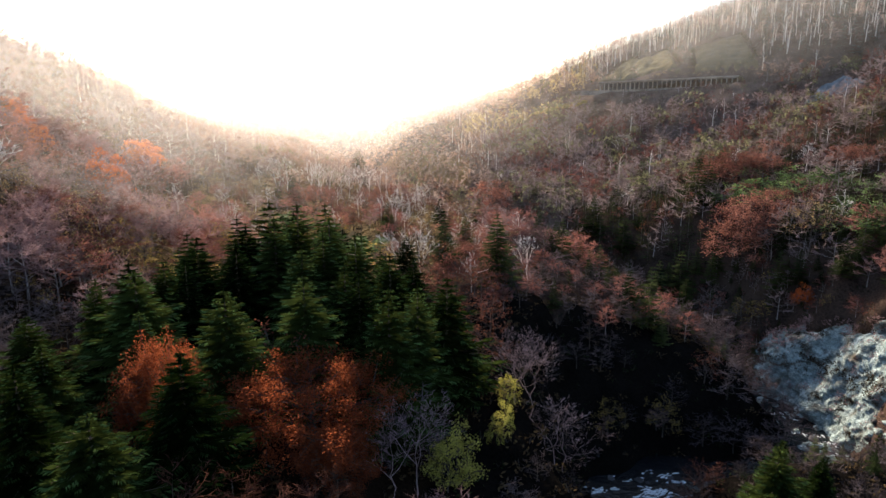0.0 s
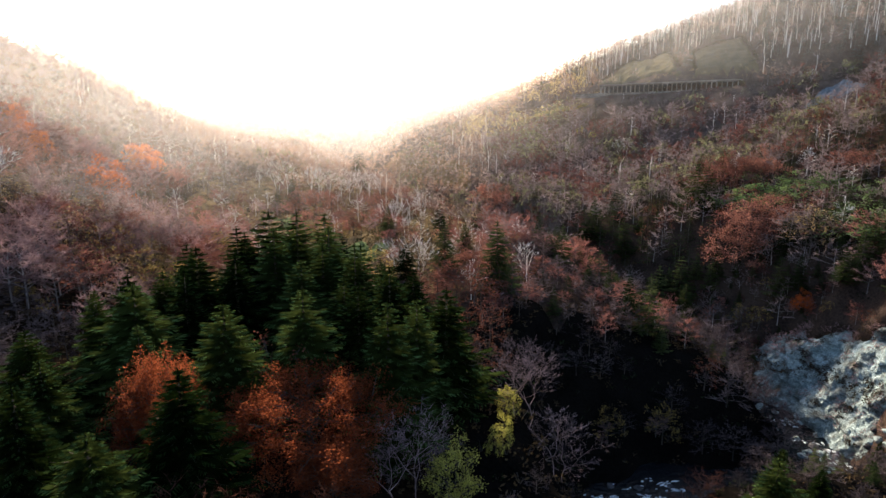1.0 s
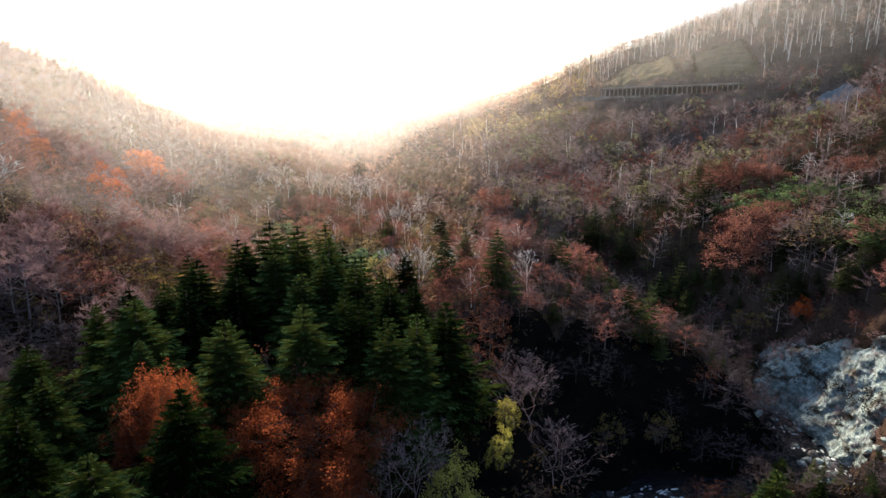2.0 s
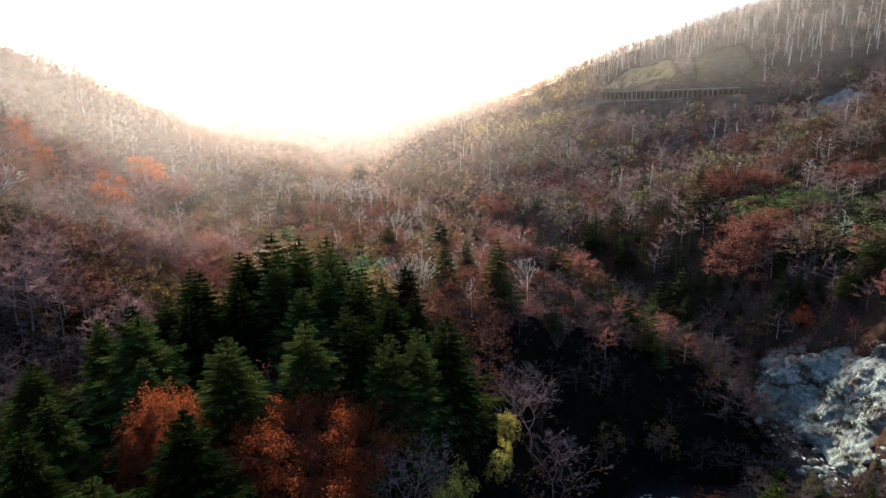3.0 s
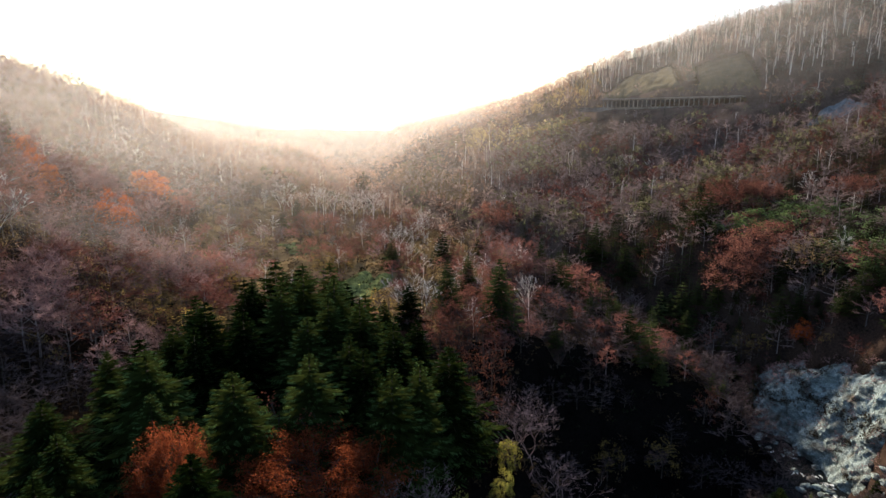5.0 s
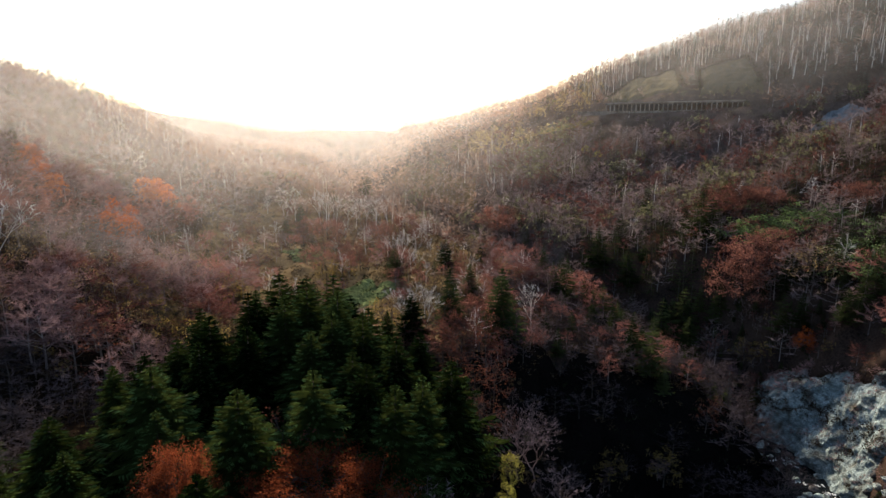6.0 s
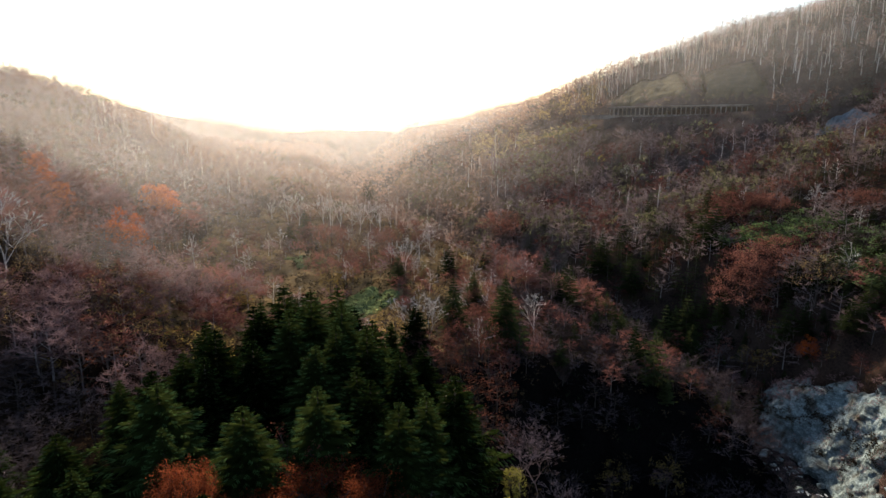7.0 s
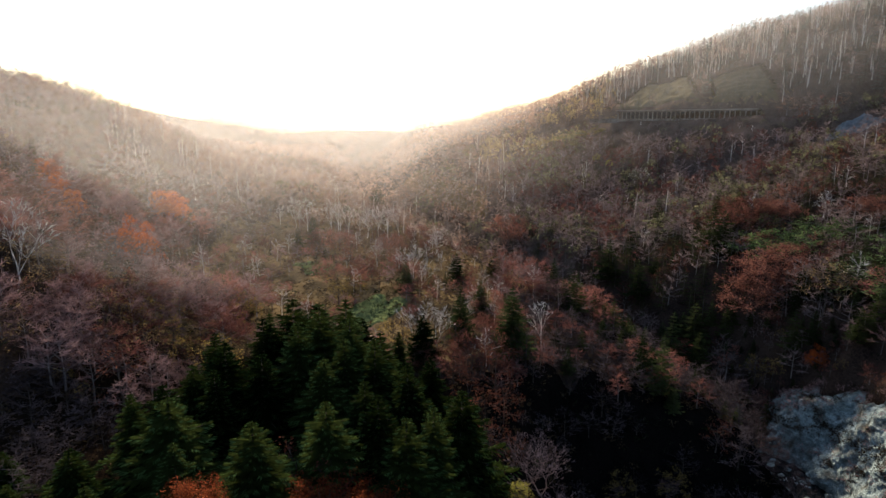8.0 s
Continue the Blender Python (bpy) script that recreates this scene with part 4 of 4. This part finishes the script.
# ---- mist ----
def mist_material(name, thick):
    """Water droplets that scatter light: thickest in the middle of a bank, thinning in wisps to its rim."""
    m = bpy.data.materials.new(name)
    m.use_nodes = True
    n, l = m.node_tree.nodes, m.node_tree.links
    n.clear()
    out, mix, scatter = n.new("ShaderNodeOutputMaterial"), n.new("ShaderNodeMixShader"), n.new("ShaderNodeMixShader")
    clear, back, front = n.new("ShaderNodeBsdfTransparent"), n.new("ShaderNodeBsdfDiffuse"), n.new("ShaderNodeBsdfTranslucent")
    for k in (back, front):
        k.inputs["Color"].default_value = (0.86, 0.84, 0.83, 1)
    scatter.inputs[0].default_value = 0.6
    l.new(back.outputs[0], scatter.inputs[1])
    l.new(front.outputs[0], scatter.inputs[2])
    place, flat, far_out = n.new("ShaderNodeTexCoord"), n.new("ShaderNodeVectorMath"), n.new("ShaderNodeVectorMath")
    flat.operation, flat.inputs[1].default_value = "MULTIPLY", (1, 0, 1)
    far_out.operation = "LENGTH"
    l.new(place.outputs["Object"], flat.inputs[0])
    l.new(flat.outputs[0], far_out.inputs[0])
    wisp = n.new("ShaderNodeTexNoise")
    wisp.inputs["Scale"].default_value, wisp.inputs["Detail"].default_value = 2.2, 4.0
    l.new(place.outputs["Object"], wisp.inputs["Vector"])
    fade, tear, both = n.new("ShaderNodeMapRange"), n.new("ShaderNodeMapRange"), n.new("ShaderNodeMath")
    fade.interpolation_type = "SMOOTHSTEP"
    for k, lo, hi, to_lo, to_hi in ((fade, 0.97, 0.15, 0.0, thick), (tear, 0.25, 0.7, 0.45, 1.25)):
        k.inputs["From Min"].default_value, k.inputs["From Max"].default_value = lo, hi
        k.inputs["To Min"].default_value, k.inputs["To Max"].default_value = to_lo, to_hi
    l.new(far_out.outputs["Value"], fade.inputs["Value"])
    l.new(wisp.outputs["Fac"], tear.inputs["Value"])
    both.operation = "MULTIPLY"
    l.new(fade.outputs["Result"], both.inputs[0])
    l.new(tear.outputs["Result"], both.inputs[1])
    l.new(both.outputs[0], mix.inputs[0])
    l.new(clear.outputs[0], mix.inputs[1])
    l.new(scatter.outputs[0], mix.inputs[2])
    l.new(mix.outputs[0], out.inputs["Surface"])
    return m


def mist_bank(at, size, thick, label, seed, turn=0.0):
    """A long rounded bank of mist lying across the valley."""
    bm = bmesh.new()
    bmesh.ops.create_uvsphere(bm, u_segments=56, v_segments=28, radius=1.0)
    for v in bm.verts:
        v.co *= 1 + 0.10 * noise.noise(v.co * 1.6 + Vector((seed * 5.3, 0, 0)))
    for f in bm.faces:
        f.smooth = True
    me = bpy.data.meshes.new("mist_bank")
    bm.to_mesh(me)
    bm.free()
    me.materials.append(mist_material("mist", thick))
    ob = new("mist_bank", me)
    ob.matrix_basis = pose(*at, 0, 0, turn) @ Matrix.Diagonal((*size, 1))
    tagged(ob, label, "mist", kind="stuff")


mist_bank((-85, 165, 90), (125, 46, 46), 0.08, "faint mist over the shelf behind the firs", 5)
mist_bank((-165, 265, 95), (165, 85, 68), 0.15, "thin pinkish mist drifting over the bare woods of the slope", 1)
mist_bank((-70, 400, 92), (225, 95, 60), 0.09, "sunlit mist over the flat floor of the upper valley", 2)
mist_bank((126, 342, 146), (150, 22, 62), 0.092, "pale mist hanging before the upper hillside and road", 3, -36.9)
mist_bank((-110, 700, 100), (420, 170, 75), 0.26, "bright mist filling the head of the valley below the ridges", 4)


# ---- rock face over the river bend ----
def cliff_x(y, z):
    """Distance across of the rock face; its ragged rim turns back into the hill."""
    x = 98.2 + (z - 2) * 0.45 - max(0, y - 155) * 0.5 + max(0, 122 - y) * 0.3
    x -= noise.fractal(Vector((y * 0.10, z * 0.12, 1.7)), 0.8, 2.1, 5) * 1.7
    q = noise.noise(Vector((y * 0.10 + z * 0.15, z * 0.17 - y * 0.1, 9.0)))
    x -= math.floor(q * 6) / 6 * 1.5
    x -= abs(noise.noise(Vector((y * 0.30 + z * 0.34, z * 0.12, 6.0)))) * 1.1 + 0.45 * noise.noise(Vector((y * 0.7, z * 0.9, 4)))
    top = 18.5 + (167 - y) * 0.52 if y > 138 else 33.6 - (138 - y) * 0.3
    e = max(abs(y - 139) / 36, 0.86 * (z - 2) / (top - 2)) + 0.14 * noise.fractal(Vector((y * 0.09, z * 0.09, 2)), 0.8, 2.0, 4)
    return x + 7 * max(0, e - 0.8) / 0.2


def make_cliff():
    Y, Z = np.meshgrid(np.linspace(107, 180, 118), np.linspace(0.5, 38, 62))
    X = np.array([[cliff_x(y, z) for y, z in zip(a, b)] for a, b in zip(Y, Z)])
    v, f = sheet(X, Y, Z)
    tagged(new("cliff", mesh_of("cliff", v, f[:, ::-1], [ROCK])), "pale blue grey crumbling rock face over the river bend", "cliff", kind="structure")
    r = random.Random(31)
    tufts = []
    for k in range(1900):
        y, z = r.uniform(110, 176), r.uniform(3, 34)
        band = abs(z - (17 - (y - 140) * 0.2)) < 1.8
        if band or noise.noise(Vector((y * 0.16, z * 0.2, 5))) > 0.27 or z > (18 + (167 - y) * 0.4):
            tufts.append((cliff_x(y, z) - 0.3, y, r.uniform(0.7, 1.7), z))
    BRUSHWOOD.wood("cliff_brush", "dry brown brush clinging to ledges of the rock face", "undergrowth", tufts)
    shrubs = []
    for k in range(170):
        y, high = r.uniform(110, 176), r.random()
        z = (17 + (167 - y) * 0.42 if y > 138 else 30 - (138 - y) * 0.3) + r.uniform(-3, 5) if high < 0.7 else r.uniform(4, 22)
        shrubs.append((cliff_x(y, z) + 0.3, y, r.uniform(1.8, 4.2), z))
    DARK_BARE.wood("cliff_shrubs", "leafless grey shrubs along the rim of the rock face", "shrubs", shrubs)


make_cliff()


def boulder_mesh(seed, mat):
    bm = bmesh.new()
    bmesh.ops.create_icosphere(bm, subdivisions=2, radius=1.0)
    for v in bm.verts:
        v.co *= 1 + 0.45 * noise.noise(v.co * 1.3 + Vector((seed * 7.1, 0, 0)))
        v.co.z *= 0.7
    me = bpy.data.meshes.new("boulder")
    bm.to_mesh(me)
    bm.free()
    me.materials.append(mat)
    return me


STONES = [boulder_mesh(k, ROCK) for k in range(4)] + [boulder_mesh(k + 8, DARK_ROCK) for k in range(2)]
r = random.Random(77)
for k in range(110):
    x, y = (r.uniform(88, 102), r.uniform(118, 162)) if k < 88 else (r.uniform(30, 62), r.uniform(108, 128))
    if k >= 88 and river_distance(x, y) > 11:
        continue
    s = r.uniform(0.4, 1.6)
    ob = new("boulder", STONES[r.randrange(5) if k < 88 else 4 + r.randrange(2)])
    ob.matrix_basis = pose(x, y, max(ground_z(x, y), WATER_Z - 0.3) + s * 0.2, r.uniform(-15, 15), r.uniform(-15, 15), r.uniform(0, 360)) @ Matrix.Diagonal((s, s * 0.8, s * 0.8, 1))
    tagged(ob, "pale angular boulder fallen beside the rapids" if k < 88 else "dark wet boulder in the river", "boulder", "boulders in the river bed")


# ---- white water ----
def make_foam():
    """Streaks of foam in clusters, drawn out along the current."""
    r = random.Random(12)
    b = Build()
    for k in range(26):
        x0, y0 = (r.uniform(31, 54), r.uniform(113, 125)) if k < 17 else (r.uniform(89, 98), r.uniform(124, 152))
        if river_distance(x0, y0) > 7.5:
            continue
        flow = r.uniform(-0.2, 0.5) if k < 17 else r.uniform(1.2, 1.9)
        for j in range(r.randrange(5, 16)):
            x, y = x0 + r.gauss(0, 1.5), y0 + r.gauss(0, 0.6)
            n, L, W, a = 7, r.uniform(0.3, 1.3), r.uniform(0.1, 0.36), flow + r.uniform(-0.5, 0.5)
            ring = []
            for i in range(n):
                q = 2 * math.pi * i / n
                u, w = math.cos(q) * L * r.uniform(0.4, 1.2), math.sin(q) * W * r.uniform(0.4, 1.2)
                ring.append(Vector((x + u * math.cos(a) - w * math.sin(a), y + u * math.sin(a) + w * math.cos(a), WATER_Z + 0.02)))
            c = Vector((x, y, WATER_Z + r.uniform(0.1, 0.35)))
            for i in range(n):
                b.tri(ring[i], ring[(i + 1) % n], c)
    tagged(new("white_water", b.mesh("white_water", FOAM)), "white foam of rapids breaking over stones", "rapids", kind="stuff")


make_foam()


# ---- road gallery and the terraced bank over it ----
def along(t, s):
    """A place t metres along the contour and s metres up the far hillside."""
    return 0.8 * t + 0.6 * s, -0.6 * t + 0.8 * s


def make_gallery():
    ob = tagged(new("avalanche_gallery"), "long concrete avalanche gallery with open posts on the mountain road", "road gallery")
    x0, y0 = along(-164, 390)
    ob.matrix_basis = pose(x0, y0, ground_z(*along(-120, 392)) + 0.1, 0, -0.4, math.degrees(math.atan2(-0.6, 0.8)))
    length, high = 85, 5.4
    roof, wall, beam, kerb = Build(), Build(), Build(), Build()
    roof.box((0, -1.2, high), (length, 8, high + 0.6))
    beam.box((0, -0.5, high - 0.7), (length, 0.3, high))
    wall.box((0, 7.4, -1.5), (length, 8, high))
    kerb.box((-18, -1.6, -2.2), (length + 45, -0.9, 0.6))
    part("roof", roof.mesh("roof", CONCRETE), ob)
    part("beam", beam.mesh("beam", CONCRETE), ob)
    # the dark rock colour here paints the shade inside the gallery
    part("back_wall", wall.mesh("back_wall", DARK_ROCK), ob, "back wall coloured dark for the shade inside")
    part("parapet", kerb.mesh("parapet", CONCRETE), ob)
    post = Build()
    post.box((-0.28, -0.45, -1.5), (0.28, 0.25, high - 0.7))
    me = post.mesh("post", CONCRETE)
    for k in range(30):
        p = part("post", me, ob)
        p.location = (1 + k * (length - 2) / 29, 0, 0)


make_gallery()


def on_panel(corners, u, v):
    """A place on a four-cornered panel of the slope: u along it, v up it."""
    (ax, ay), (bx, by), (cx, cy), (dx, dy) = corners
    return (ax * (1 - u) + bx * u) * (1 - v) + (dx * (1 - u) + cx * u) * v, (ay * (1 - u) + by * u) * (1 - v) + (dy * (1 - u) + cy * u) * v


def make_terrace(name, corners, steps, label):
    U, V = np.meshgrid(np.linspace(0, 1, 60), np.linspace(0, 1, 90))
    X, Y = on_panel(corners, U, V)
    step = V * steps + 0.25 * np.sin(U * 7 + 1)
    Z = land(X, Y) + 0.6 + 1.1 * (np.clip((step % 1) * 2.2, 0, 1) - step % 1) + lumps(X, Y, 6, 41) * 0.25
    edge = np.minimum(np.minimum(U, 1 - U) * 14, np.minimum(V, 1 - V) * 9)
    Z -= 2.0 * np.clip(1 - edge, 0, 1)
    v, f = sheet(X, Y, Z)
    tagged(new(name, mesh_of(name, v, f, [GRASS], smooth=False)), label, "slope", kind="structure")


make_terrace("terraced_bank", PANELS[0], 5, "dry grass bank above the road gallery")
make_terrace("terraced_bank", PANELS[1], 6, "grassy stepped bank above the road gallery")


def make_patch(name, at, size, mat, rough, label, category, seed=0, turn=0.0, lift=0.25):
    """A rounded patch of another ground, lying on the slope and sinking into it at its ragged rim."""
    A, R = np.meshgrid(np.linspace(0, 2 * math.pi, 57), np.linspace(0, 1, 26))
    wave = 1 + 0.16 * np.sin(3 * A + 1 + seed) + 0.1 * np.sin(5 * A + seed) + 0.05 * np.sin(11 * A + 2 * seed)
    U, W = size[0] * R * wave * np.cos(A), size[1] * R * wave * np.sin(A)
    X, Y = at[0] + U * math.cos(turn) - W * math.sin(turn), at[1] + U * math.sin(turn) + W * math.cos(turn)
    Z = land(X, Y) + lift - (0.8 + lift) * np.clip((R - 0.8) / 0.2, 0, 1) + (lumps(X, Y, 2.5, 51) + lumps(X, Y, 1.1, 52)) * rough
    v, f = sheet(X, Y, Z)
    tagged(new(name, mesh_of(name, v, f, [mat])), label, category, kind="structure")


make_patch("meadow", (-24, 162), (9, 13), MEADOW, 0.2, "small dull green grass clearing among bare trees", "meadow")
make_patch("meadow", (-50, 201), (7, 10), MEADOW, 0.2, "green grass clearing at the edge of the fir stand", "meadow", 4)
make_patch("scree", (197, 313), (12, 7), SCREE, 0.5, "blue grey bare rock slope below the mountain road", "scree", 2, -0.64, 0.8)
# the bank's straw colour is sun glow put into the grass
make_patch("grass_bank", (72, 431), (34, 6), GLOW_GRASS, 0.2, "grass beside the mountain road, coloured straw for the sun's glow", "grass bank", 3, -0.64, 0.4)

# a dark hedge along the upper rims of the terraced banks, and shrubs in the gully between them
hedge = []
for panel, rims in ((PANELS[0], (((0, 0), (0, 1)), ((0, 1), (1, 1)), ((1, 1), (1, 0.1)))), (PANELS[1], (((0, 0.1), (0, 1)), ((0, 1), (1, 1)), ((1, 1), (1, 0.1))))):
    for (u0, v0), (u1, v1) in rims:
        for k in range(34):
            q = k / 33
            hx, hy = on_panel(panel, u0 + (u1 - u0) * q, v0 + (v1 - v0) * q)
            hedge.append((hx + rng.uniform(-.6, .6), hy + rng.uniform(-.6, .6), rng.uniform(1.3, 2.4)))
GREEN_UNDER.wood("hedge", "dark green hedge line along the top of the terraces", "hedge", hedge)
verge = []
for k in range(90):
    vx, vy = along(-176 + k * 1.25, 399.5 + rng.uniform(-1, 1))
    verge.append((vx, vy, rng.uniform(1.4, 3.0)))
FAR_STRAW.wood("roadside_bushes", "straw coloured bushes along the roof of the gallery", "shrubs", verge)
